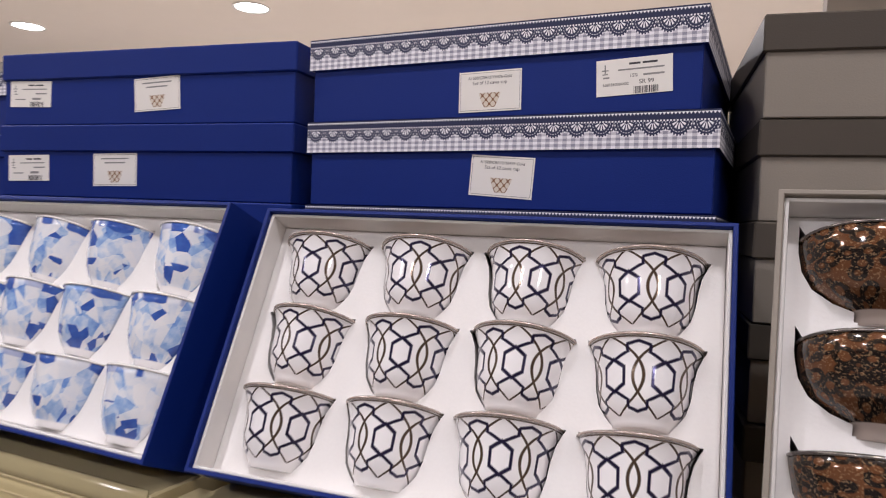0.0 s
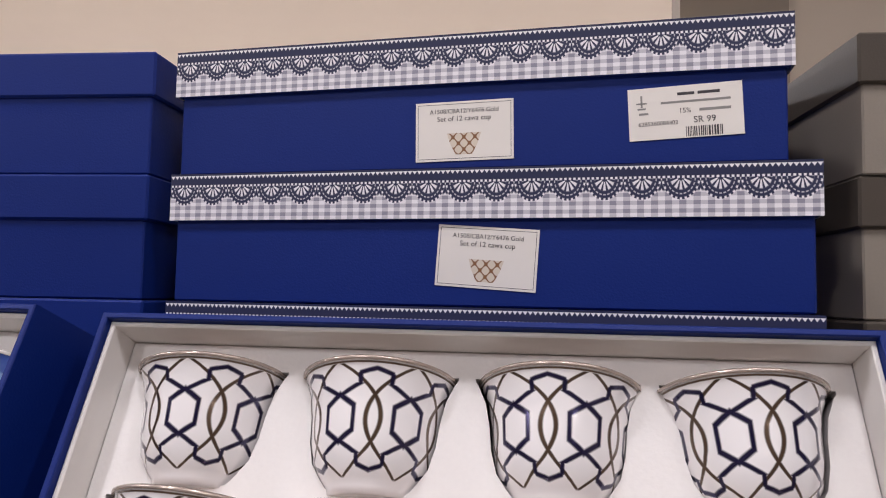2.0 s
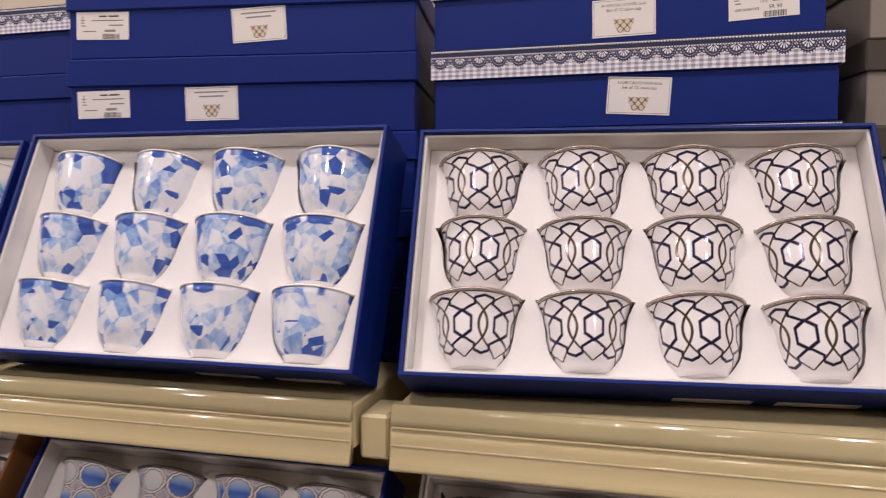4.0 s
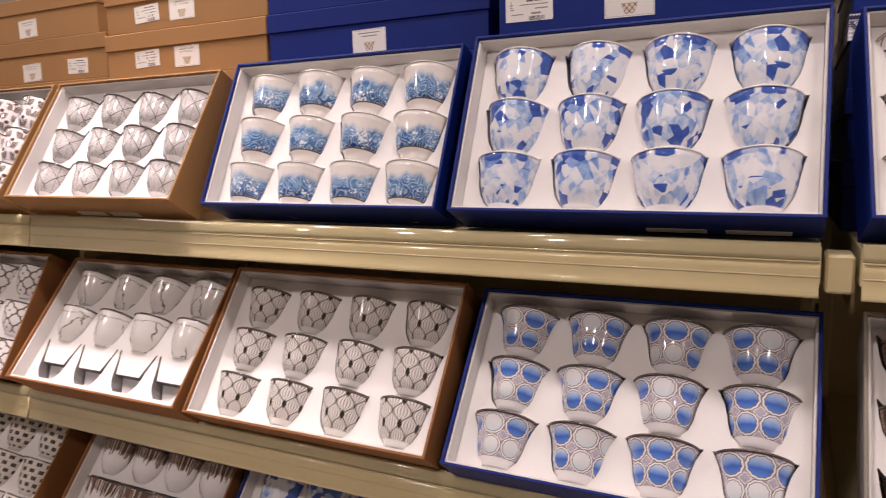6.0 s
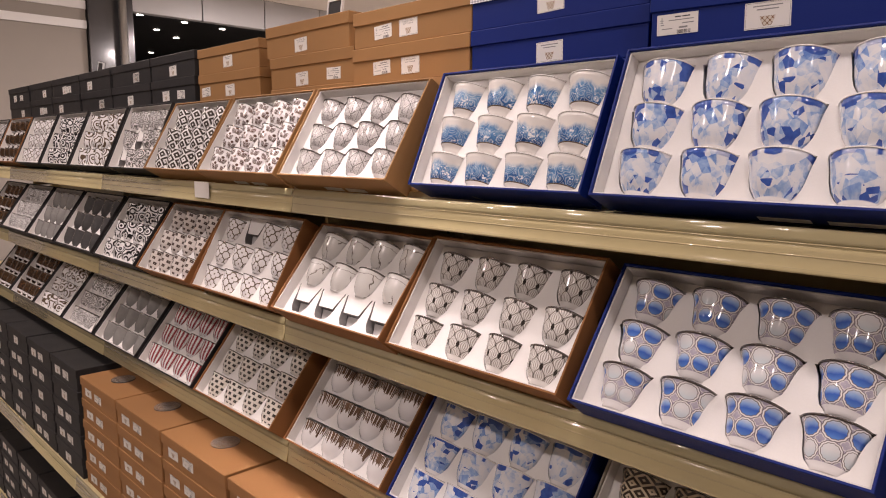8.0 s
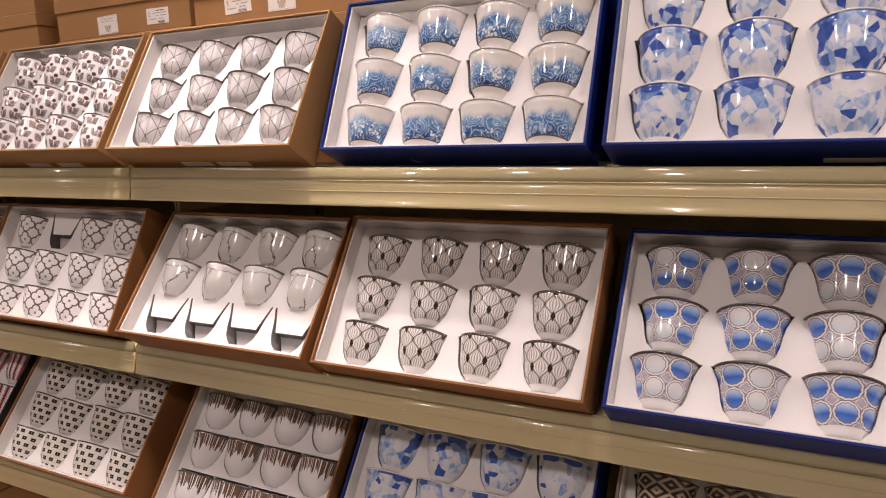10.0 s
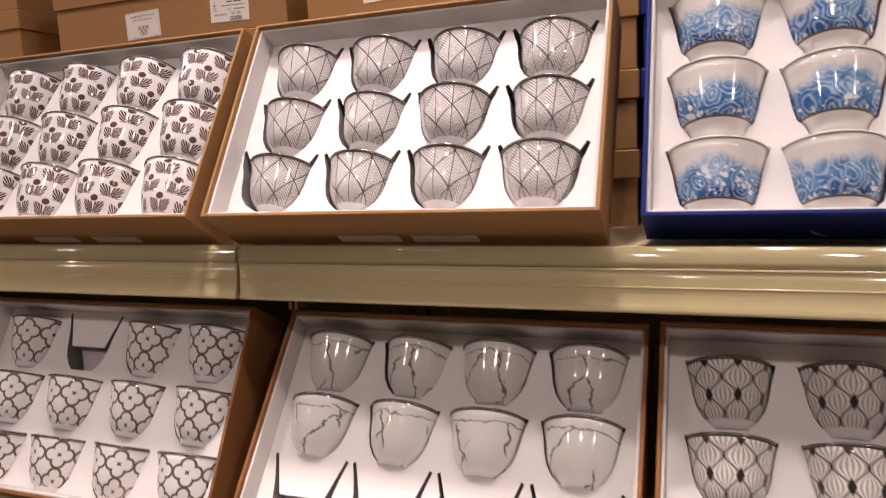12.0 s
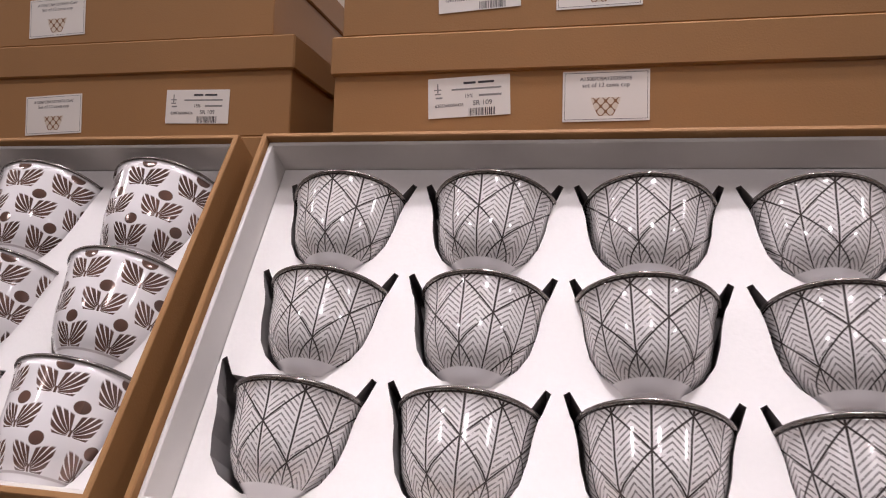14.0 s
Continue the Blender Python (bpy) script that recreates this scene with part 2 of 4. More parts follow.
def cup_waves():
    n = Nodes("cream_porcelain_with_blue_waves")
    u, v = n.uv()
    seed = n.mul(n.random(), 6)
    base = n.vec(n.mul(u, 3.4), v, seed)
    w1, w2 = n.noise(base, 2.6, 2), n.noise(base, 6.0, 2)
    p = n.vec(n.add(n.mul(u, 3.4), n.mul(w2, 0.16)), n.add(v, n.mul(w1, 0.22)), seed)
    d = n.voronoi(p, 3.6).outputs["Distance"]
    arcs = n.below(n.ab(n.tri(n.mul(d, 5.2))), 0.17, 0.10)
    foam = n.below(n.voronoi(p, 13.0).outputs["Distance"], n.add(0.08, n.mul(n.sub(w1, 0.42), 1.5)), 0.08)
    wash = n.noise(base, 4.2, 4, 0.6)
    depth = n.add(n.add(n.mul(wash, 0.75), n.mul(w1, 0.45)), n.mul(n.sub(v, 0.45), 0.55))
    col = n.ramp(depth, [(0.40, (0.016, 0.060, 0.19)), (0.55, (0.040, 0.150, 0.36)), (0.69, (0.125, 0.275, 0.49)), (0.85, (0.36, 0.50, 0.65))])
    col = n.mix(n.mul(arcs, n.mul(wash, 1.05)), col, (0.60, 0.68, 0.75))
    col = n.mix(n.mul(foam, n.below(v, 0.66, 0.05)), col, (0.76, 0.77, 0.78))
    edge = n.add(0.70, n.mul(n.sub(n.noise(n.vec(n.mul(u, 6), seed), 1.0, 3), 0.5), 0.62))
    band = n.mul(n.below(v, edge, 0.09), n.below(n.sub(0.27, v), 0.0, 0.004))
    col = n.mix(band, (0.77, 0.73, 0.69), col)
    ring = n.mx(n.line(n.sub(v, 0.262), 0.011), n.line(n.sub(v, 0.975), 0.008))
    return glazed(n, n.mix(ring, col, (0.13, 0.09, 0.055)))


def cup_leaves():
    n = Nodes("grey_etched_leaf_porcelain")
    u, v = n.uv()
    k = n.mul(u, 12)
    off = n.ab(n.tri(n.add(k, 0.5)))
    vert = n.below(off, 0.030, 0.018)
    y = n.mul(n.add(v, 0.02), 1.62)
    d1, d2 = n.line(n.tri(n.add(y, n.mul(k, 0.5))), 0.018), n.line(n.tri(n.sub(y, n.mul(k, 0.5))), 0.018)
    rag = n.noise(n.vec(n.mul(u, 60), n.mul(v, 20)), 1.0, 2)
    hatch = n.fr(n.add(n.sub(n.mul(y, 11.5), n.mul(off, 5.2)), n.mul(rag, 0.25)))
    hl = n.mul(n.below(n.ab(n.sub(hatch, 0.5)), 0.17, 0.10), n.below(n.sub(0.07, off), 0.0, 0.03))
    hl = n.mul(hl, n.below(rag, 0.62, 0.1))
    main = n.mul(n.mx(n.mx(vert, d1), d2), n.below(v, 0.95, 0.005))
    rimband = n.line(n.sub(v, 0.955), 0.008)
    body = n.below(n.sub(0.12, v), 0.0, 0.005)
    col = n.mix(n.mul(hl, 0.66), (0.75, 0.72, 0.71), (0.13, 0.11, 0.10))
    col = n.mix(n.mx(main, rimband), col, (0.055, 0.045, 0.042))
    return glazed(n, n.mix(body, PORCELAIN, col), n.mul(n.mul(n.mx(main, hl), body), 0.35))


def cup_lotus():
    n = Nodes("white_porcelain_with_dark_lotus_print")
    u, v = n.uv()
    gy = n.mul(n.sub(v, 0.13), 3.45)
    row = n.m("FLOOR", gy)
    gx = n.add(n.mul(u, 7), n.mul(row, 0.5))
    x, y = n.mul(n.tri(gx), 1.65), n.sub(n.fr(gy), 0.06)
    dot = n.below(n.add(n.m("POWER", n.mul(n.ab(x), 1 / 0.225), 2.0), n.m("POWER", n.mul(n.ab(n.sub(y, 0.74)), 1 / 0.18), 2.0)), 1.0, 0.15)
    ax = n.ab(x)
    yy = n.sub(y, n.mul(n.mul(ax, ax), 0.75))
    r = n.m("SQRT", n.add(n.mul(x, x), n.mul(yy, yy)))
    ang = n.m("ARCTAN2", ax, yy)
    petal = n.below(n.ab(n.tri(n.add(n.mul(ang, 2.9), 0.62))), n.add(0.41, n.mul(n.sub(r, 0.3), -0.20)), 0.05)
    petal = n.mul(petal, n.mul(n.below(r, n.sub(0.72, n.mul(n.ab(n.sub(ang, 1.15)), 0.22)), 0.03), n.below(n.sub(0.08, r), 0.0, 0.03)))
    petal = n.mul(petal, n.mul(n.below(n.sub(0.18, ang), 0.0, 0.05), n.below(ang, 2.05, 0.05)))
    stem = n.mul(n.below(ax, 0.035, 0.015), n.below(n.ab(n.sub(y, 0.0)), 0.12, 0.02))
    ink = n.mul(n.mx(n.mx(dot, petal), stem), n.mul(n.below(v, 0.955, 0.01), n.below(n.sub(0.13, v), 0.0, 0.01)))
    tone = n.mix(n.noise(n.vec(n.mul(u, 7), n.mul(v, 3), n.random()), 1.5, 1), (0.045, 0.030, 0.026), (0.24, 0.13, 0.095))
    rings = n.line(n.sub(v, 0.12), 0.008)
    return glazed(n, n.mix(n.mx(ink, n.mul(rings, 0.5)), PORCELAIN, tone), n.mul(ink, 0.25))


def cup_bubbles():
    n = Nodes("blue_and_silver_quatrefoil_porcelain")
    u, v = n.uv()
    gy = n.mul(n.sub(v, 0.155), 2.45)
    gx = n.mul(u, 7)
    x, y = n.tri(gx), n.tri(gy)
    r = n.m("SQRT", n.add(n.mul(x, x), n.mul(y, y)))
    r = n.add(r, n.mul(n.sin(n.mul(n.m("ARCTAN2", y, x), 12 / (2 * math.pi))), 0.012))
    wn = n.node("ShaderNodeTexWhiteNoise", noise_dimensions="3D")
    n.put(wn.inputs["Vector"], n.vec(n.m("FLOOR", gx), n.m("FLOOR", gy), n.random()))
    isblue = n.m("GREATER_THAN", wn.outputs[0], 0.27)
    wash = n.noise(n.vec(n.mul(u, 20), n.mul(v, 6), n.random()), 1.0, 2)
    level = n.add(n.add(n.mul(y, -1.0), 0.5), n.mul(n.sub(wash, 0.5), 0.18))
    fill = n.ramp(level, [(0.12, (0.60, 0.65, 0.75)), (0.36, (0.26, 0.42, 0.74)), (0.56, (0.05, 0.14, 0.55)), (0.90, (0.12, 0.28, 0.66))])
    pale = n.ramp(level, [(0.35, (0.76, 0.75, 0.76)), (0.75, (0.62, 0.68, 0.72))])
    fill = n.mix(isblue, pale, fill)
    ground = n.mix(n.noise(n.vec(n.mul(u, 26), n.mul(v, 8), n.random()), 1.0, 2), (0.26, 0.24, 0.36), (0.66, 0.60, 0.66))
    fx, fy = n.ab(n.tri(n.add(gx, 0.5))), n.ab(n.tri(n.add(gy, 0.5)))
    cross = n.mn(n.m("SQRT", n.add(n.m("POWER", n.sub(fx, 0.10), 2.0), n.mul(fy, fy))), n.m("SQRT", n.add(n.m("POWER", n.sub(fy, 0.10), 2.0), n.mul(fx, fx))))
    col = n.mix(n.below(r, 0.395, 0.015), (0.84, 0.81, 0.80), fill)
    col = n.mix(n.below(n.sub(0.495, r), 0.0, 0.012), col, ground)
    col = n.mix(n.mul(n.line(n.sub(cross, 0.115), 0.022, 0.012), n.below(n.sub(0.47, r), 0.0, 0.01)), col, (0.76, 0.72, 0.71))
    edge = n.mx(n.line(n.sub(r, 0.400), 0.018), n.line(n.sub(r, 0.498), 0.018))
    col = n.mix(n.mul(edge, 0.85), col, (0.13, 0.10, 0.10))
    col = n.mix(n.line(n.sub(v, 0.965), 0.010), col, (0.09, 0.07, 0.06))
    return glazed(n, n.mix(n.below(v, 0.155, 0.005), col, PORCELAIN))


def cup_ogee():
    n = Nodes("white_ogee_scale_porcelain")
    u, v = n.uv()
    y = n.mul(n.sub(v, 0.70), 1 / 0.50)
    x = n.tri(n.mul(u, 8))
    ax = n.ab(x)
    s = n.add(0.25, n.mul(n.cos(y), 0.25))
    e = n.sub(ax, s)
    lines = n.below(n.ab(e), 0.036, 0.020)
    first = n.below(e, 0.0, 0.004)

    def ribs(across, half):
        return n.below(n.ab(n.tri(n.mul(n.m("DIVIDE", across, n.mx(half, 0.02)), 3.0))), 0.21, 0.12)

    stripes = n.add(n.mul(ribs(ax, s), first), n.mul(ribs(n.sub(0.5, ax), n.sub(0.5, s)), n.sub(1.0, first)))
    yb, ya = n.ab(n.tri(y)), n.ab(n.tri(n.add(y, 0.5)))
    node = n.mx(n.below(n.add(n.mul(ax, 1 / 0.15), n.mul(yb, 1 / 0.23)), 1.0, 0.15), n.below(n.add(n.mul(n.sub(0.5, ax), 1 / 0.05), n.mul(ya, 1 / 0.10)), 1.0, 0.15))
    inside = n.mul(n.below(v, 0.945, 0.005), n.below(n.sub(0.13, v), 0.0, 0.01))
    col = n.mix(n.mul(n.mul(stripes, inside), 0.78), (0.78, 0.75, 0.72), (0.24, 0.20, 0.17))
    col = n.mix(n.mul(n.mul(lines, inside), 0.9), col, (0.12, 0.09, 0.075))
    col = n.mix(n.mul(node, inside), col, (0.03, 0.024, 0.02))
    return glazed(n, n.mix(n.line(n.sub(v, 0.955), 0.012), col, (0.08, 0.06, 0.05)))


def cup_marble():
    n = Nodes("white_marbled_porcelain")
    u, v = n.uv()
    seed = n.mul(n.random(), 9)
    a, b = n.noise(n.vec(n.mul(u, 9.0), n.mul(v, 3.0), seed), 1.0, 4, 0.6), n.noise(n.vec(n.mul(u, 4.0), n.mul(v, 1.4), n.add(seed, 5)), 1.0, 2)
    wave = n.line(n.add(n.sub(v, 0.80), n.mul(n.sub(a, 0.5), 0.30)), 0.011)
    fall = n.add(n.add(n.mul(u, 4.0), n.mul(v, 0.42)), n.mul(n.sub(a, 0.5), 0.55))
    rise = n.add(n.sub(n.mul(u, 3.0), n.mul(v, 0.9)), n.mul(n.sub(a, 0.5), 0.50))
    crack = n.mx(n.mul(n.line(n.tri(fall), 0.028), n.below(b, 0.56, 0.03)), n.mul(n.line(n.tri(rise), 0.024), n.below(n.sub(0.46, b), 0.0, 0.03)))
    vein = n.mx(n.mul(wave, 0.8), n.mul(crack, n.below(v, 0.82, 0.02)))
    col = n.mix(n.mul(vein, 0.9), n.mix(b, (0.78, 0.76, 0.73), (0.68, 0.66, 0.63)), (0.13, 0.10, 0.08))
    return glazed(n, n.mix(n.line(n.sub(v, 0.955), 0.010), col, (0.14, 0.11, 0.09)))


def cup_trellis():
    n = Nodes("white_porcelain_with_brown_trellis")
    u, v = n.uv()
    x, y = n.ab(n.tri(n.mul(u, 7))), n.ab(n.tri(n.mul(n.add(v, 0.04), 2.05)))

    def lobe(cx, cy):
        dx, dy = n.sub(x, cx), n.sub(y, cy)
        return n.m("SQRT", n.add(n.mul(dx, dx), n.mul(dy, dy)))

    edge = n.sub(n.mn(lobe(0.25, 0.0), lobe(0.0, 0.25)), 0.235)
    inside = n.mul(n.below(v, 0.96, 0.01), n.below(n.sub(0.10, v), 0.0, 0.01))
    ink = n.mul(n.line(edge, 0.042, 0.02), inside)
    return glazed(n, n.mix(ink, PORCELAIN, (0.19, 0.135, 0.09)), n.mul(ink, 0.3))


def cup_dots(name, nx, ny, size, ink, ground=PORCELAIN, square=True):
    n = Nodes(name)
    u, v = n.uv()
    gy = n.mul(v, ny)
    gx = n.add(n.mul(u, nx), n.mul(n.m("FLOOR", gy), 0.5))
    x, y = n.ab(n.tri(gx)), n.ab(n.tri(gy))
    d = n.mx(x, y) if square else n.m("SQRT", n.add(n.mul(x, x), n.mul(y, y)))
    f = n.mul(n.below(d, size, 0.04), n.below(n.sub(0.045, d), 0.0, 0.02))
    f = n.mx(f, n.mul(n.mul(n.line(n.sub(x, y), 0.02), n.below(d, size * 1.5, 0.02)), 0.5))
    return glazed(n, n.mix(n.mul(f, n.below(n.sub(0.1, v), 0.0, 0.01)), ground, ink))


def cup_diamonds(name, nx, ny, ink, ground):
    n = Nodes(name)
    u, v = n.uv()
    d = n.add(n.ab(n.tri(n.mul(u, nx))), n.ab(n.tri(n.mul(v, ny))))
    f = n.below(n.ab(n.tri(n.mul(d, 2.4))), 0.27, 0.06)
    return glazed(n, n.mix(n.mul(f, n.below(n.sub(0.08, v), 0.0, 0.01)), ground, ink))


def cup_stripes():
    n = Nodes("white_porcelain_with_red_stripes")
    u, v = n.uv()
    k = n.mul(u, 18)
    f = n.mul(n.below(n.ab(n.tri(k)), 0.21, 0.03), n.below(n.sub(0.12, v), 0.0, 0.01))
    e = n.mx(f, n.line(n.sub(n.ab(n.tri(k)), 0.32), 0.03))
    return glazed(n, n.mix(e, PORCELAIN, n.mix(f, (0.16, 0.05, 0.05), (0.30, 0.035, 0.045))))


def cup_drips():
    n = Nodes("white_porcelain_with_bronze_drips")
    u, v = n.uv()
    a = n.noise(n.vec(n.mul(u, 36), n.mul(n.random(), 30)), 1.0, 2)
    f = n.below(n.sub(n.add(0.20, n.mul(a, 0.85)), v), 0.0, 0.03)
    f = n.mul(f, n.below(n.noise(n.vec(n.mul(u, 80), 3.0), 1.0, 1), 0.55, 0.05))
    return glazed(n, n.mix(f, PORCELAIN, n.mix(a, (0.07, 0.04, 0.025), (0.34, 0.20, 0.12))), n.mul(f, 0.3))


def cup_grey(name, color):
    n = Nodes(name)
    u, v = n.uv()
    f = n.noise(n.vec(n.mul(u, 6), n.mul(v, 2), n.random()), 2, 4)
    return glazed(n, n.mix(f, tuple(c * 0.8 for c in color), tuple(c * 1.2 for c in color)))


def cup_bronze():
    n = Nodes("dark_bronze_crackle_glaze")
    u, v = n.uv()
    fl = n.noise(n.vec(n.mul(u, 90), n.mul(v, 22), n.random()), 1.0, 3, 0.7)
    col = n.mul(n.below(n.ab(n.tri(n.mul(u, 26))), 0.36, 0.1), 1.0)
    f = n.mul(n.below(n.sub(0.55, fl), 0.0, 0.05), col)
    c = n.mix(f, (0.028, 0.016, 0.010), (0.42, 0.20, 0.075))
    foot = n.mul(n.below(v, 0.30, 0.01), n.below(n.sub(0.17, v), 0.0, 0.005))
    return glazed(n, n.mix(foot, c, PORCELAIN), n.mul(n.mx(f, n.below(v, 0.17, 0.005)), 0.9))


def cup_leopard():
    n = Nodes("brown_leopard_print_glaze")
    u, v = n.uv()
    p = n.vec(n.mul(u, 24), n.mul(v, 7.5), n.mul(n.random(), 5))
    d = n.voronoi(p, 1.0).outputs["Distance"]
    f = n.mul(n.below(d, 0.62, 0.06), n.below(n.sub(0.30, d), 0.0, 0.06))
    c = n.mix(f, (0.15, 0.060, 0.024), (0.014, 0.009, 0.007))
    c = n.mix(n.mul(n.below(n.noise(p, 7, 2), 0.40, 0.03), 0.45), c, (0.5, 0.33, 0.18))
    return glazed(n, n.mix(n.below(v, 0.17, 0.005), c, (0.62, 0.52, 0.46)), 0.25)


def cup_mottle(name, scale, edge, ink, ground=PORCELAIN):
    n = Nodes(name)
    u, v = n.uv()
    d = n.voronoi(n.vec(n.mul(u, 8), n.mul(v, 2.6), n.random()), scale).outputs["Distance"]
    f = n.below(n.ab(n.tri(n.mul(d, 3.2))), edge, 0.05)
    return glazed(n, n.mix(n.mul(f, n.below(n.sub(0.1, v), 0.0, 0.01)), ground, ink))


def lace():
    n = Nodes("navy_lace_and_gingham_print")
    u, v = n.uv()
    x = n.tri(u)
    navy, white = (0.010, 0.014, 0.060), (0.80, 0.78, 0.82)
    yy = n.mul(n.sub(0.735, v), 1.18)
    r = n.m("SQRT", n.add(n.mul(x, x), n.mul(yy, yy)))
    a = n.m("ARCTAN2", x, yy)
    spokes = n.mul(n.below(n.ab(n.tri(n.mul(a, 12 / (2 * math.pi)))), 0.22, 0.06), n.below(r, 0.30, 0.02))
    hub = n.below(r, 0.085, 0.02)
    rings = n.mx(n.line(n.sub(r, 0.318), 0.042), n.line(n.sub(r, 0.412), 0.036))
    web = n.mul(n.below(n.ab(n.tri(n.mul(a, 22 / (2 * math.pi)))), 0.20, 0.06), n.below(n.ab(n.sub(r, 0.36)), 0.045, 0.01))
    beads = n.mul(n.below(n.ab(n.tri(n.mul(a, 24 / (2 * math.pi)))), 0.27, 0.08), n.below(n.ab(n.sub(r, 0.455)), 0.038, 0.01))
    pat = n.mx(n.mx(n.mx(spokes, hub), n.mx(rings, beads)), web)
    net = n.mul(n.below(n.ab(n.tri(n.mul(n.add(u, n.mul(v, 0.7)), 6))), 0.31, 0.08), 1.0)
    net = n.mul(n.mx(net, n.below(n.ab(n.tri(n.mul(n.sub(u, n.mul(v, 0.7)), 6))), 0.31, 0.08)), n.below(n.sub(0.48, v), 0.0, 0.03))
    g1, g2 = n.m("GREATER_THAN", n.tri(n.mul(u, 2.75)), 0.0), n.m("GREATER_THAN", n.tri(n.mul(v, 6.6)), 0.0)
    ging = n.mix(n.mul(n.add(g1, g2), 0.5), (0.82, 0.80, 0.84), (0.27, 0.26, 0.33))
    ground = n.mix(n.below(n.sub(0.46, v), 0.0, 0.02), ging, n.mix(net, white, navy))
    col = n.mix(n.below(r, 0.495, 0.01), ground, n.mix(pat, white, navy))
    dots = n.mul(n.below(n.ab(n.tri(n.mul(u, 8))), 0.27, 0.08), n.below(n.ab(n.sub(v, 0.735)), 0.022, 0.006))
    tri_y = n.mul(n.sub(v, 0.885), 1 / 0.07)
    zig = n.mul(n.below(n.sub(n.mul(n.ab(n.tri(n.mul(u, 7.0))), 2.0), tri_y), 0.0, 0.15), n.mul(n.below(n.sub(0.885, v), 0.0, 0.004), n.below(v, 0.955, 0.004)))
    col = n.mix(n.below(n.sub(0.71, v), 0.0, 0.006), col, n.mix(n.mx(zig, dots), navy, white))
    return n.done(col, 0.6)


def cup_print():
    n = Nodes("small_cup_picture_print")
    sep = n.node("ShaderNodeSeparateXYZ")
    n.nt.links.new(n.obj(), sep.inputs[0])
    x, y = n.mul(sep.outputs[0], 190), n.mul(sep.outputs[1], 170)
    net = n.line(n.mul(n.cos(n.mul(n.add(x, y), 0.5)), n.cos(n.mul(n.sub(x, y), 0.5))), 0.22)
    return n.done(n.mix(net, (0.66, 0.58, 0.48), (0.22, 0.10, 0.04)), 0.6)


CUPPRINT = cup_print()
LACE = lace()
CUPS = {
    "lattice": cup_lattice(), "facets": cup_facets(), "waves": cup_waves(), "leaves": cup_leaves(), "lotus": cup_lotus(),
    "bubbles": cup_bubbles(), "ogee": cup_ogee(), "marble": cup_marble(), "trellis": cup_trellis(),
    "dots": cup_dots("white_porcelain_with_dark_rosettes", 9, 4, 0.26, (0.09, 0.06, 0.05), (0.72, 0.66, 0.62)),
    "checks": cup_dots("cream_porcelain_with_black_squares", 13, 5.2, 0.27, (0.03, 0.026, 0.024), (0.74, 0.69, 0.62)),
    "rhombs": cup_diamonds("white_porcelain_with_black_rhombs", 6, 2, (0.07, 0.06, 0.05), PORCELAIN),
    "brown_rhombs": cup_diamonds("gold_rhombs_on_dark_porcelain", 7, 3, (0.05, 0.035, 0.025), (0.60, 0.50, 0.36)),
    "stripes": cup_stripes(), "drips": cup_drips(), "grey": cup_grey("grey_glazed_porcelain", (0.27, 0.26, 0.25)),
    "charcoal": cup_grey("charcoal_glazed_porcelain", (0.075, 0.072, 0.072)), "bronze": cup_bronze(), "leopard": cup_leopard(),
    "rosette": cup_mottle("white_porcelain_with_black_rosettes", 1.0, 0.24, (0.02, 0.02, 0.02)),
    "speckle": cup_mottle("white_porcelain_with_grey_speckle", 1.6, 0.26, (0.16, 0.15, 0.14)),
    "swirl": cup_mottle("white_porcelain_with_brown_swirls", 0.8, 0.20, (0.12, 0.08, 0.05)),
    "brown": cup_bronze(),
}


# ---------------------------------------------------------------- mesh helpers
def mesh_of(bm, name, material, smooth=False):
    bmesh.ops.recalc_face_normals(bm, faces=bm.faces)
    me = bpy.data.meshes.new(name)
    bm.to_mesh(me)
    bm.free()
    me.materials.append(material)
    if smooth:
        for p in me.polygons:
            p.use_smooth = True
    return me


def box_bm(x0, x1, y0, y1, z0, z1, bevel=0.0, bm=None):
    bm = bm or bmesh.new()
    m = Matrix.LocRotScale(((x0 + x1) / 2, (y0 + y1) / 2, (z0 + z1) / 2), None, (x1 - x0, y1 - y0, z1 - z0))
    made = bmesh.ops.create_cube(bm, size=1, matrix=m)
    if bevel:
        edges = {e for v in made["verts"] for e in v.link_edges}
        bmesh.ops.bevel(bm, geom=list(edges), offset=bevel, segments=1, affect="EDGES")
    return bm


def part(name, bm, material, parent, label="", smooth=False):
    me = bm if isinstance(bm, bpy.types.Mesh) else mesh_of(bm, name, material, smooth)
    ob = new(name, me)
    ob.parent = parent
    return tagged(ob, label)


def thing(name, m, label, category, group="", kind=""):
    ob = new(name)
    ob.empty_display_size = 0.05
    ob.matrix_basis = m
    return tagged(ob, label, category, group, kind)


def structure(name, bm, material, label="", smooth=False):
    return tagged(new(name, mesh_of(bm, name, material, smooth)), label, "structure", kind="structure")


def text_mesh(body, size, material):
    cu = bpy.data.curves.new("text", "FONT")
    cu.body, cu.size, cu.align_x, cu.align_y = body, size, "CENTER", "CENTER"
    ob = new("text", cu)
    bpy.context.view_layer.update()
    me = bpy.data.meshes.new_from_object(ob.evaluated_get(bpy.context.evaluated_depsgraph_get()))
    bpy.data.objects.remove(ob)
    me.materials.clear()
    me.materials.append(material)
    return me


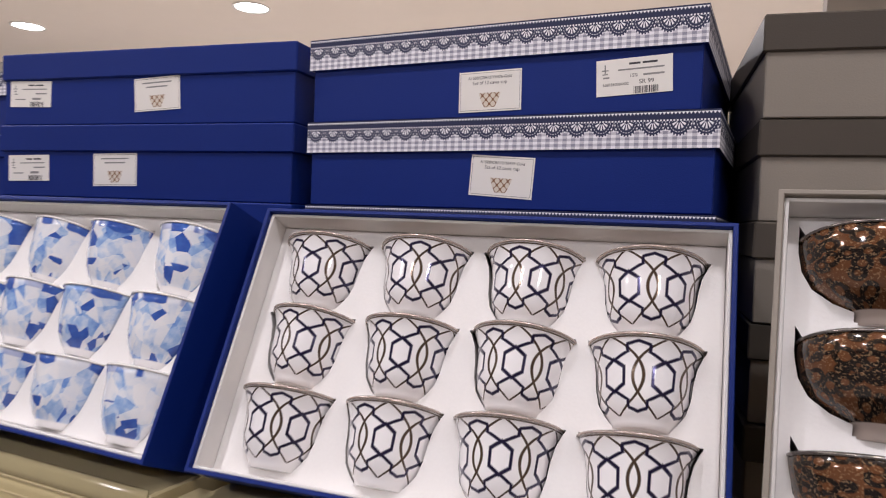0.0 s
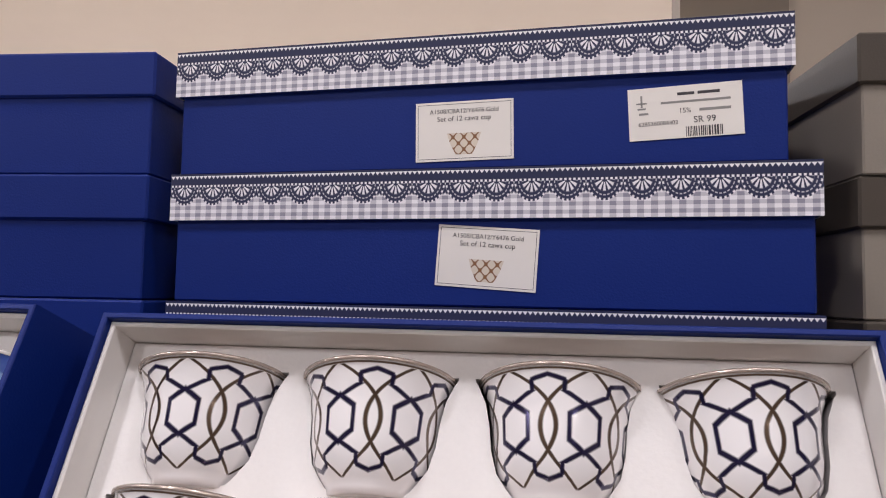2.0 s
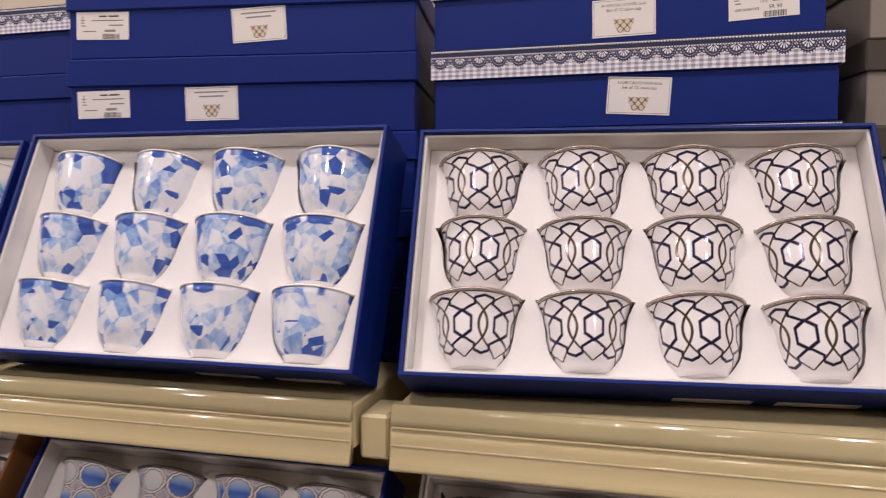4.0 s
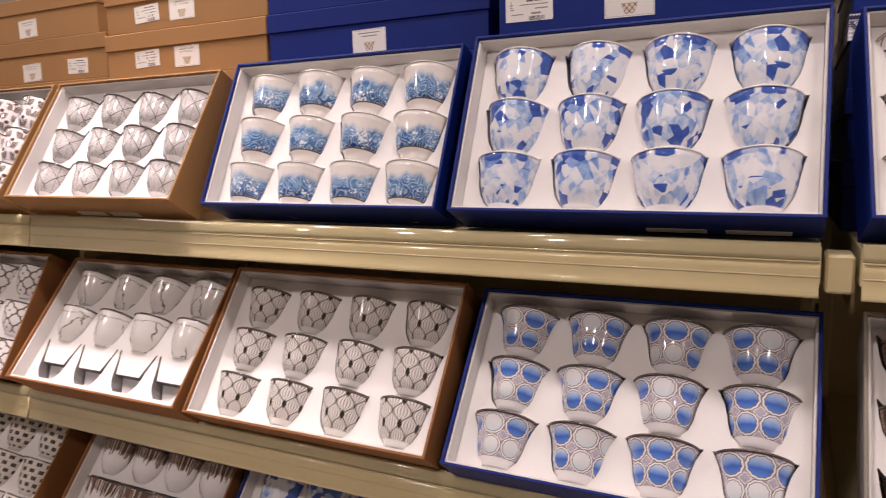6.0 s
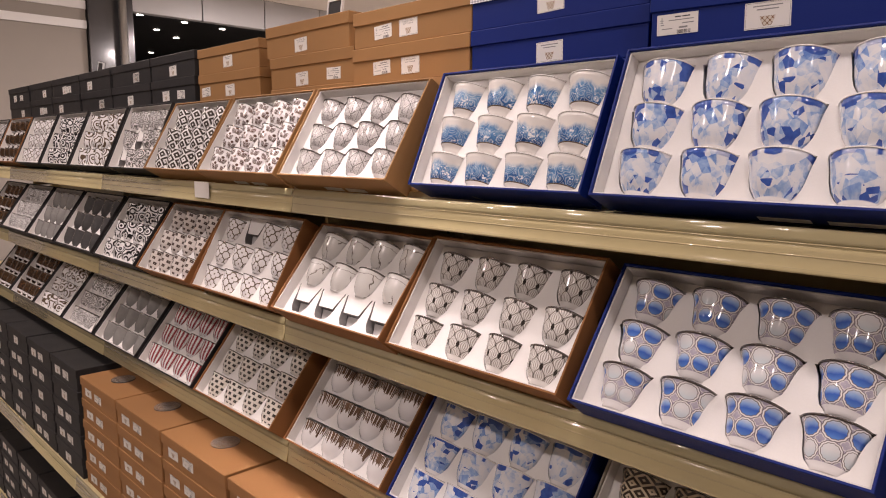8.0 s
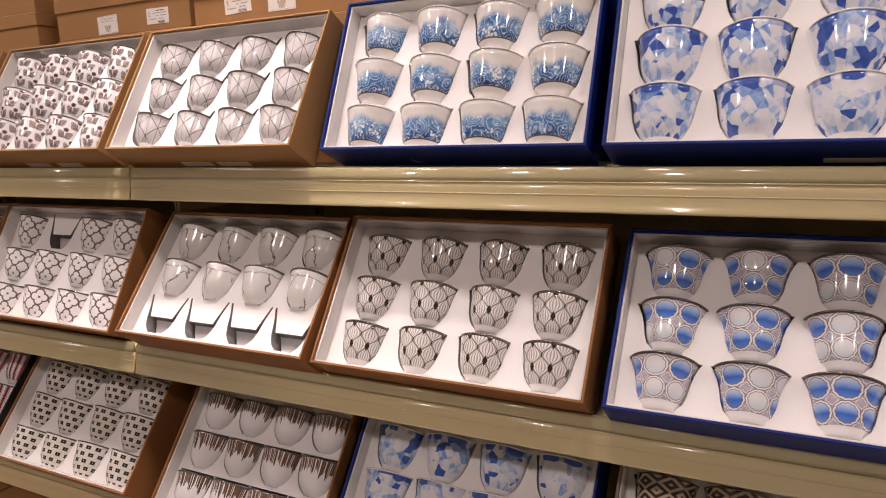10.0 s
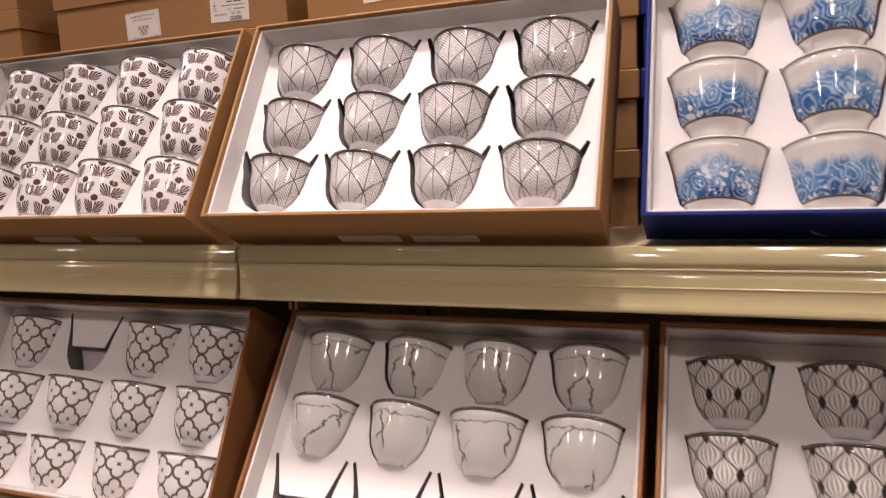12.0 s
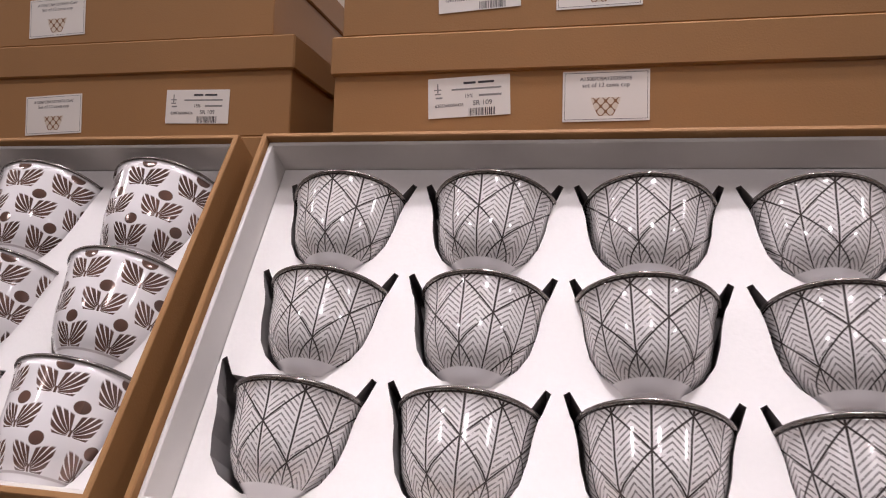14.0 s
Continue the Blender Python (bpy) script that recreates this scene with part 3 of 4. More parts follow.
def lathe(profile, seg=40):
    """A turned mesh with UVs: u round the axis, v along the height."""
    bm = bmesh.new()
    layer = bm.loops.layers.uv.new("UVMap")
    top = max(z for r, z, o in profile)
    rings = [[bm.verts.new((r * math.cos(2 * math.pi * i / seg), r * math.sin(2 * math.pi * i / seg), z)) for i in range(seg)] for r, z, o in profile]
    for a in range(len(rings) - 1):
        for i in range(seg):
            j = (i + 1) % seg
            f = bm.faces.new((rings[a][i], rings[a][j], rings[a + 1][j], rings[a + 1][i]))
            f.smooth = True
            outer = profile[a][2] and profile[a + 1][2]
            for loop, (k, q) in zip(f.loops, ((i, a), (i + 1, a), (i + 1, a + 1), (i, a + 1))):
                loop[layer].uv = (k / seg, profile[q][1] / top if outer else 0.01)
    bm.faces.new(rings[0][::-1])
    bm.faces.new(rings[-1])
    return bm


# outer profiles (radius, height), foot to rim
SHAPES = {
    "bell": [(.0155, 0), (.0172, .0004), (.0178, .003), (.0200, .0060), (.0238, .012), (.0260, .021), (.0270, .031), (.0287, .040), (.0318, .0475), (.0331, .0495)],
    "cup": [(.0140, 0), (.0152, .0004), (.0156, .0035), (.0192, .0075), (.0232, .015), (.0257, .024), (.0272, .034), (.0290, .043), (.0306, .0490)],
    "footed": [(.0150, 0), (.0163, .0004), (.0168, .0050), (.0190, .0105), (.0222, .0135), (.0246, .022), (.0265, .033), (.0290, .043), (.0310, .0490)],
    "tulip": [(.0125, 0), (.0138, .0004), (.0150, .0035), (.0205, .009), (.0248, .017), (.0272, .027), (.0284, .037), (.0302, .0450), (.0316, .0480)],
    "flare": [(.0140, 0), (.0155, .0004), (.0160, .0040), (.0200, .0085), (.0228, .017), (.0245, .027), (.0270, .037), (.0312, .0465), (.0325, .0480)],
    "bowl": [(.0105, 0), (.0120, .0004), (.0112, .0075), (.0185, .0115), (.0270, .0190), (.0315, .029), (.0335, .041), (.0342, .0490)],
}


def profile_of(pattern):
    sx, sz = CUP_SCALE.get(pattern, (1.04, 1.0))
    return [(r * sx, z * sz) for r, z in SHAPES[CUP_SHAPE.get(pattern, "cup")]]


def cup_meshes(pattern, rim):
    prof = profile_of(pattern)
    outer = [(r, z, True) for r, z in prof]
    h = prof[-1][1]
    wall = 0.0016
    inner = [(r - wall, z, False) for r, z in reversed(prof) if z > 0.006] + [(0.004, 0.007, False)]
    body = mesh_of(lathe(outer + [(prof[-1][0] - wall * 0.5, h + 0.0006, False)] + inner), "cup_" + pattern, CUPS[pattern], False)
    for p in body.polygons:
        p.use_smooth = True
    R = prof[-1][0]
    ring = [(R - 0.0018, h - 0.0002, True), (R + 0.0003, h - 0.0010, True), (R + 0.0005, h + 0.0002, True), (R - 0.0006, h + 0.0010, True), (R - 0.0020, h + 0.0004, True)]
    return body, mesh_of(lathe(ring), "rim_" + pattern, rim, True)


CUP_LABEL = {
    "lattice": "white porcelain coffee cup with navy and gold interlaced lattice",
    "facets": "white porcelain coffee cup with blue faceted patches",
    "waves": "cream porcelain coffee cup with band of blue waves",
    "leaves": "grey porcelain coffee cup with etched leaf hatching",
    "lotus": "white porcelain coffee cup with dark lotus print",
    "bubbles": "white porcelain coffee cup with blue silver-edged roundels",
    "ogee": "white porcelain coffee cup with dark ogee scale print",
    "marble": "white porcelain coffee cup with thin marble veins",
    "trellis": "white porcelain coffee cup with brown trellis print",
    "dots": "white porcelain coffee cup with small dark rosettes",
    "checks": "cream porcelain coffee cup with black square print",
    "rhombs": "white porcelain coffee cup with concentric black rhombs",
    "brown_rhombs": "cream and black coffee cup with gold rhombs",
    "stripes": "white porcelain coffee cup with red vertical stripes",
    "drips": "white porcelain coffee cup with bronze drips from rim",
    "grey": "plain grey glazed porcelain coffee cup",
    "charcoal": "plain charcoal glazed porcelain coffee cup",
    "bronze": "dark bronze glazed footed bowl with gold crackle",
    "leopard": "brown leopard print footed porcelain bowl with dark rim",
    "rosette": "white porcelain coffee cup with black rosettes",
    "speckle": "white porcelain coffee cup with grey speckled print",
    "swirl": "white porcelain coffee cup with brown swirls",
    "brown": "dark brown glazed porcelain coffee cup",
}
CUP_SHAPE = {"lattice": "bell", "facets": "cup", "waves": "footed", "leaves": "tulip", "lotus": "cup", "bubbles": "flare", "ogee": "cup",
             "marble": "cup", "trellis": "cup", "bronze": "bowl", "leopard": "bowl", "brown_rhombs": "tulip", "drips": "tulip", "stripes": "tulip"}
CUP_SCALE = {"leaves": (0.91, 0.87), "ogee": (0.95, 0.92), "lattice": (1.0, 0.98), "lotus": (1.04, 1.04), "bronze": (0.96, 0.90), "leopard": (1.02, 0.90), "marble": (0.98, 0.91), "trellis": (1.0, 0.94), "bubbles": (0.98, 0.96), "facets": (1.05, 1.03), "waves": (1.03, 1.04)}
FIRST = {"leaves": (0.0245, 0.0508), "ogee": (0.0225, 0.0523), "waves": (0.0185, 0.0553)}
RIMS = {"lattice": LUSTRE, "facets": WHITERIM, "waves": WHITERIM, "leaves": SILVER, "ogee": SILVER, "lotus": SILVER, "bubbles": SILVER, "leopard": SILVER, "bronze": SILVER}
cache = {}


def cup_kind(pattern):
    if pattern not in cache:
        cache[pattern] = cup_meshes(pattern, RIMS.get(pattern, SILVER))
    return cache[pattern]


COLORS = {"navy": (NAVY, "navy blue paper-covered"), "tan": (TAN, "tan kraft cardboard"), "brown": (BROWN, "brown kraft cardboard"), "kraft": (KRAFT, "kraft brown cardboard"),
          "black": (BLACK, "black paper-covered"), "taupe": (TAUPE, "taupe grey paper-covered")}
ROWS_OF = {  # bottom and top line of the tray's front rim: (y, z)
    "top": ((0.387, 1.381), (0.460, 1.546)),
    "middle": ((0.334, 1.153), (0.436, 1.302)),
    "lower": ((0.334, 0.920), (0.445, 1.060)),
}
DEPTH, FOAM_Z = 0.052, -0.0215


def foam_mesh(w, h, pattern, cells, ears, px):
    """The foam insert: one sheet with a cut-out for each cup, and the pockets below it."""
    prof = profile_of(pattern)
    top, gap = prof[-1][1], 0.0012 + ears * 0.25
    bm = bmesh.new()

    def loop_of(points, z):
        vs = [bm.verts.new((x, y, z)) for x, y in points]
        return vs, [bm.edges.new((vs[i], vs[(i + 1) % len(vs)])) for i in range(len(vs))]

    hw, hh = w / 2 - 0.0055, h / 2 - 0.0055
    edges = loop_of([(-hw, -hh), (hw, -hh), (hw, hh), (-hw, hh)], FOAM_Z)[1]
    pockets = []
    for cx, cy, empty, wide in cells:
        side = [(math.sqrt(max(r * r - 0.0085 ** 2, 1e-6)) + gap, z) for r, z in prof if z > 0.0003]
        R = side[-1][0]
        up = ears + (0.0045 if empty else 0.0)
        right = [(side[0][0] - 0.001, 0.0016)] + side[1:] + ([(R + 0.0028, top + 0.004 + up), (R + 0.0005, top + 0.0055 + up), (R - 0.0045, top + 0.0015)] if up > 0 else [(R, top + gap)])
        if empty:
            right = right[:-1] + [(R - 0.0105, top * 0.52)]
        right = [(min(x, px / 2 - 0.0008), y) for x, y in right]
        pts = [(cx + x, cy + y) for x, y in right] + [(max(cx - x - wide * min(1, max(0, y) / 0.01), 0.001 - hw), cy + y + wide * (y > top)) for x, y in reversed(right)]
        pts = [(min(x, hw - 0.001), max(y, 0.0008 - hh)) for x, y in pts]
        vs, es = loop_of(pts, FOAM_Z)
        edges += es
        pockets.append([v.co.copy() for v in vs])
    bmesh.ops.triangle_fill(bm, use_beauty=True, use_dissolve=False, edges=edges)
    sheet = mesh_of(bm, "foam_insert", FOAM)
    bm = bmesh.new()
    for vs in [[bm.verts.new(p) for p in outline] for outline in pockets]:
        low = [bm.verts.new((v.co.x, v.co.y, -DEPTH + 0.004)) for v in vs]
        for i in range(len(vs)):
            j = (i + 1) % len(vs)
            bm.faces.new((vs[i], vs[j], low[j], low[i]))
    # walls are foam too; both greys paint in the shade inside the pockets
    walls = mesh_of(bm, "foam_core", CUTSHADE if ears or any(c[2] for c in cells) else POCKET)
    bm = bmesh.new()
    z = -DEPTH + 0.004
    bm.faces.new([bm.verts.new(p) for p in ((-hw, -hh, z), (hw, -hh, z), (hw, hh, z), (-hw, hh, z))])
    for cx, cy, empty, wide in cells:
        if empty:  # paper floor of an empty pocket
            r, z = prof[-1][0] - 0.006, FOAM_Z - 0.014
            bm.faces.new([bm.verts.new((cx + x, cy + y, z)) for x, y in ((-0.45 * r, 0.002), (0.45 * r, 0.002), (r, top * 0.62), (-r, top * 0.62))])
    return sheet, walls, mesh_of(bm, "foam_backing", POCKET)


def tub_bm(hw, hh, t, z0, z1, floor):
    """Four walls in one piece, with a floor or without."""
    bm = bmesh.new()

    def ring(x, y, z):
        return [bm.verts.new(p) for p in ((-x, -y, z), (x, -y, z), (x, y, z), (-x, y, z))]

    b = 0.0005
    rings = [ring(hw, hh, z0), ring(hw, hh, z1 - b), ring(hw - b, hh - b, z1), ring(hw - t + b, hh - t + b, z1), ring(hw - t, hh - t, z1 - b), ring(hw - t, hh - t, z0 + 0.002)]
    for p, q in zip(rings, rings[1:]):
        for i in range(4):
            j = (i + 1) % 4
            bm.faces.new((p[i], p[j], q[j], q[i]))
    if floor:
        bm.faces.new(rings[0])
        bm.faces.new(rings[-1])
    return bm


def tray(x0, x1, row, color, pattern, seed, empty=(), ears=0.0, turn=0.0, lift=0.0, under=(), yaw=0.0, foot=None, head=None):
    """An open gift box that leans on the shelf, with twelve cups in its foam."""
    (yb, zb), (yt, zt) = foot or ROWS_OF[row][0], head or ROWS_OF[row][1]
    a = math.atan2(yt - yb, zt - zb)
    h, w = math.hypot(yt - yb, zt - zb), x1 - x0
    mid = Vector(((x0 + x1) / 2, (yb + yt) / 2, (zb + zt) / 2 + lift))
    up, out = Vector((0, math.sin(a), math.cos(a))), Vector((0, -math.cos(a), math.sin(a)))
    m = Matrix(((1, up.x, out.x, mid.x), (0, up.y, out.y, mid.y), (0, up.z, out.z, mid.z), (0, 0, 0, 1))) @ pose(0, 0, 0, 0, 0, turn)
    m = pose(x0, yb, 0, 0, 0, yaw) @ pose(-x0, -yb, 0) @ m
    mat, words = COLORS[color]
    rng = random.Random(seed)
    box = thing("open_gift_box", m, words + " open box with white foam, leaning on shelf", "gift box", "open cup boxes")
    hw, hh = w / 2, h / 2
    part("box_base", tub_bm(hw, hh, 0.0028, -DEPTH, 0.0, True), mat, box)
    part("lining", tub_bm(hw - 0.0029, hh - 0.0029, 0.0022, -DEPTH + 0.003, -0.0035, False), LINING, box, "white paper lining")
    top = profile_of(pattern)[-1][1]
    first, py = FIRST.get(pattern, (0.0180, 0.0540))
    px = (w - 0.014) / 4.08
    cells = []
    for r in range(3):
        for c in range(4):
            cells.append(((c - 1.5) * px, hh - first - r * py - top, (r, c) in empty, 0.006 if (pattern, r, c) == ("leaves", 2, 0) else 0.0))
    sheet, walls, floor_ = foam_mesh(w, h, pattern, cells, ears, px)
    slim = min(1.0, (px - 0.001) / (2 * profile_of(pattern)[-1][0]))
    foam = part("foam_insert", sheet, None, box, "white foam with cup-shaped cut-outs")
    part("foam_core", walls, None, foam, "cut inner walls of foam pockets, darkened for shade")
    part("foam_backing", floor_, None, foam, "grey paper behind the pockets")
    for lx in under:
        part("barcode_sticker", box_bm(lx, lx + 0.05, -hh - 0.0004, -hh, -0.047, -0.037), PAPER, box, "small white sticker under the box")
    body, ring = cup_kind(pattern)
    for cx, cy, gone, wide in cells:
        if gone:
            continue
        tip = pose(0, 0, 0, rng.uniform(-2.2, 1.0), 0, rng.uniform(-2.0, 2.0))
        cm = m @ Matrix.Translation((cx + rng.uniform(-.0008, .0008), cy, FOAM_Z - 0.0085 + rng.uniform(-.001, .0015))) @ tip @ Matrix.Scale(slim, 4) @ pose(0, 0, 0, -90) @ pose(0, 0, 0, 0, 0, rng.uniform(0, 360))
        cup = new("coffee_cup", body)
        cup.matrix_basis = cm
        tagged(cup, CUP_LABEL[pattern], "cup", pattern + " cups")
        part("rim", ring, None, cup, "thin metallic lustre rim")
    return box


# ---------------------------------------------------------------- labels and closed boxes
def bars(rects, z=0.00035):
    verts, faces = [], []
    for x0, y0, x1, y1 in rects:
        k = len(verts)
        verts += [(x0, y0, z), (x1, y0, z), (x1, y1, z), (x0, y1, z)]
        faces.append((k, k + 1, k + 2, k + 3))
    me = bpy.data.meshes.new("print")
    me.from_pydata(verts, [], faces)
    return me


def inked(rects, ink, z=0.00035):
    me = bars(rects, z)
    me.materials.append(ink)
    return me


label_cache = {}


def label_meshes(kind, lines):
    key = (kind, lines)
    if key in label_cache:
        return label_cache[key]
    rng = random.Random(len(lines) + len(kind))
    w, h = (0.047, 0.0285) if kind == "product" else (0.048, 0.0235)
    sheet = mesh_of(box_bm(-w / 2, w / 2, -h / 2, h / 2, 0, 0.0003, 0.00008), "label", PAPER)
    prints = []
    if kind == "product":
        e = 0.0011
        a, b, t = w / 2 - e, h / 2 - e, 0.00022
        frame_ = [(-a, b - t, a, b), (-a, -b, a, -b + t), (-a, -b, -a + t, b), (a - t, -b, a, b)]
        prints.append(("border", inked(frame_, INK)))
        if lines:
            for k, s in enumerate(lines):
                me = text_mesh(s, 0.0034 if k else 0.0030, INK)
                me.transform(Matrix.Translation((0, h / 2 - 0.0047 - 0.0036 * k, 0.0004)))
                prints.append(("text", me))
        else:
            prints.append(("text", inked([(-0.015, h / 2 - 0.0052, 0.015, h / 2 - 0.0040), (-0.011, h / 2 - 0.0088, 0.011, h / 2 - 0.0076)], GREYINK)))
        cupm = bpy.data.meshes.new("cup_picture")
        q = 0.00036
        cupm.from_pydata([(-0.0040, -0.0112, q), (0.0040, -0.0112, q), (0.0066, -0.0060, q), (0.0082, -0.0010, q), (-0.0082, -0.0010, q), (-0.0066, -0.0060, q)], [], [(0, 1, 2, 3, 4, 5)])
        cupm.materials.append(CUPPRINT)
        prints.append(("cup_picture", cupm))
    else:
        prints.append(("emblem", inked([(-0.020, 0.002, -0.0165, 0.0028), (-0.0205, 0.0045, -0.016, 0.0052), (-0.0195, -0.0004, -0.0155, 0.0006), (-0.0186, 0.003, -0.0178, 0.0085)], GREYINK)))
        prints.append(("heading", inked([(-0.003, 0.0074, 0.0042, 0.0087), (0.0056, 0.0074, 0.0148, 0.0087)], INK)))
        rows = [(-0.010, 0.0040, 0.019, 0.0050)] + [(0.006, -0.0002, 0.019, 0.0010)]
        prints.append(("small_print", inked(rows, GREYINK)))
        if lines:
            for s, x, y, size in zip(lines, (0.008, -0.0115, 0.000), (-0.0040, -0.0046, 0.0004), (0.0040, 0.0026, 0.0031)):
                me = text_mesh(s, size, INK)
                me.transform(Matrix.Translation((x, y, 0.0004)))
                prints.append(("text", me))
        else:
            prints.append(("text", inked([(-0.018, -0.0052, -0.006, -0.0042), (0.002, -0.0052, 0.012, -0.0032)], GREYINK)))
        x, code = 0.000, []
        while x < 0.0155:
            wd = rng.choice((0.0003, 0.0005, 0.0008))
            code.append((x, -0.0112, x + wd, -0.0068))
            x += wd + rng.choice((0.0003, 0.0005))
        prints.append(("barcode", inked(code, INK)))
    label_cache[key] = (sheet, prints)
    return label_cache[key]


def put_label(box, kind, lines, x, z, y, tilt):
    sheet, prints = label_meshes(kind, lines)
    ob = part(kind + "_label", sheet, None, box, "white printed paper label")
    ob.matrix_basis = pose(x, y, z, 90, 0, 0) @ pose(0, 0, 0, 0, 0, tilt)
    for name, me in prints:
        part(name, me, None, ob)


def closed_box(x0, x1, y0, z0, h, color, depth=0.235, rz=0.0, lace=False, labels=(), lid=0.024, lid_mat=None, where="in stack on shelf"):
    """A closed gift box with a lid that overlaps the base; local origin at the front left bottom corner."""
    w = x1 - x0
    mat, words = COLORS[color]
    say = words + (" gift box with lace-print lid, " if lace else " closed gift box, ") + where
    box = thing("closed_gift_box", pose(x0, y0, z0, 0, 0, rz), say, "gift box", "closed gift boxes")
    e = 0.0022
    part("box_base", box_bm(e, w - e, e, depth - e, 0, h - 0.003, 0.0008), mat, box)
    part("lid", box_bm(0, w, 0, depth, h - lid, h - 0.0004, 0.0011), lid_mat or mat, box)
    if lace:
        bm = bmesh.new()
        layer = bm.loops.layers.uv.new("UVMap")
        n = 19.0
        for a, b, k in (((-0.0004, -0.0004), (w + 0.0004, -0.0004), n), ((w + 0.0004, -0.0004), (w + 0.0004, depth), n * depth / w), ((-0.0004, depth), (-0.0004, -0.0004), n * depth / w)):
            vs = [bm.verts.new((*a, h - lid)), bm.verts.new((*b, h - lid)), bm.verts.new((*b, h - 0.0004)), bm.verts.new((*a, h - 0.0004))]
            f = bm.faces.new(vs)
            for loop, q in zip(f.loops, ((0, 0), (k, 0), (k, 1), (0, 1))):
                loop[layer].uv = q
        part("lace_band", bm, LACE, box, "navy lace and grey gingham paper band")
    for kind, lines, lx, lz, tilt in labels:
        put_label(box, kind, lines, lx, lz, e - 0.0001, tilt)
    return box


# ---------------------------------------------------------------- the hall
X0, X1, Y0, Y1 = -7.0, 3.6, -3.2, 7.5
structure("floor", box_bm(-17, X1 + .2, Y0 - .2, Y1 + .2, -0.1, 0), FLOOR, "glossy beige tiled shop floor")
structure("ceiling", box_bm(X0, X1 + .2, Y0 - .2, Y1 + .2, CEIL, CEIL + 0.15), CEILING, "cream painted shop ceiling")
structure("wall_east", box_bm(X1, X1 + .2, Y0, Y1, 0, CEIL), WALL, "pale painted wall")
structure("wall_north", box_bm(-17, X1, Y1, Y1 + .2, 0, CEIL), WALL, "pale painted wall")
# unseen wall, kept dark to cut light bounced onto the box fronts
structure("wall_south", box_bm(-17, X1, Y0 - .2, Y0, 0, CEIL), SOUTH, "unseen wall, darkened to cut bounced light")
structure("wall_west", box_bm(X0 - 0.15, X0, Y0, 1.96, 0, CEIL), GREYWALL, "grey painted shop wall")
for z0, z1 in ((2.49, 2.56), (2.66, 2.73), (2.88, 2.94)):
    structure("trim", box_bm(X0, X0 + 0.02, Y0, 1.96, z0, z1), WHITE, "white horizontal wall trim")
bm = box_bm(X0 - 0.2, X0 + 0.05, 1.97, 2.36, 0, CEIL)
column = structure("column", bm, DARKGLASS, "dark glossy column beside shop entrance")
bm = bmesh.new()
bmesh.ops.create_cone(bm, cap_ends=True, segments=16, radius1=0.035, radius2=0.035, depth=CEIL, matrix=Matrix.Translation((X0 + 0.12, 2.24, CEIL / 2)))
structure("column_pipe", bm, STEEL, "steel pipe beside dark column", True)
y = 2.37
for k in range(6):
    structure("fascia_panel", box_bm(X0 - 0.1, X0, y, y + 0.69, 2.70, CEIL, 0.004), FASCIA, "pale grey panel above shop entrance")
    y += 0.70
structure("pillar", box_bm(0.17, 0.49, 2.50, 2.80, 0, CEIL), GREYWALL, "grey painted square pillar")
structure("pillar_panel", box_bm(0.49, 1.10, 2.52, 2.78, 0, CEIL), WALL, "pale painted wall panel beside pillar")
structure("ceiling_mall", box_bm(-17, X0 - 0.1, Y0, Y1, 2.92, 3.05), MALLCEIL, "black ceiling beyond shop entrance")
structure("wall_mall", box_bm(-17.2, -17, Y0, Y1, 0, CEIL), DARKGLASS, "dark wall beyond shop entrance")


def disc(r, z0, z1, seg=28):
    bm = bmesh.new()
    bmesh.ops.create_cone(bm, cap_ends=True, segments=seg, radius1=r, radius2=r, depth=z1 - z0, matrix=Matrix.Translation((0, 0, (z0 + z1) / 2)))
    return bm


def ring_bm(r0, r1, z0, z1):
    return lathe([(r0, z0, True), (r1, z0, True), (r1, z1, True), (r0, z1, True)], 28)


def tub_y(hw, hh, t, d):
    """A rectangular frame that stands on its lower edge, facing -y."""
    bm = bmesh.new()
    outer, inner = [(-hw, 0), (hw, 0), (hw, 2 * hh), (-hw, 2 * hh)], [(-hw + t, t), (hw - t, t), (hw - t, 2 * hh - t), (-hw + t, 2 * hh - t)]
    f = [[bm.verts.new((x, y, z)) for x, z in loop] for y in (0, d) for loop in (outer, inner)]
    for a, b in ((f[0], f[1]), (f[2], f[3]), (f[0], f[2]), (f[1], f[3])):
        for i in range(4):
            j = (i + 1) % 4
            bm.faces.new((a[i], a[j], b[j], b[i]))
    return bm


def downlight(x, y, r):
    ob = thing("ceiling_downlight", pose(x, y, CEIL), "round recessed downlight, lit, in cream ceiling", "ceiling light", "ceiling downlights")
    bm = bmesh.new()
    for k in range(28):
        a, b = 2 * math.pi * k / 28, 2 * math.pi * (k + 1) / 28
        q = [(r * math.cos(a), r * math.sin(a), -0.004), (r * math.cos(b), r * math.sin(b), -0.004), ((r + .02) * math.cos(b), (r + .02) * math.sin(b), -0.008), ((r + .02) * math.cos(a), (r + .02) * math.sin(a), -0.008)]
        bm.faces.new([bm.verts.new(v) for v in q])
        bm.faces.new([bm.verts.new(v) for v in (q[3], q[2], (q[2][0], q[2][1], 0), (q[3][0], q[3][1], 0))])
    part("trim_ring", bm, WHITE, ob)
    part("diffuser", disc(r, -0.006, -0.001), LAMPGLOW, ob, "glowing warm white diffuser")


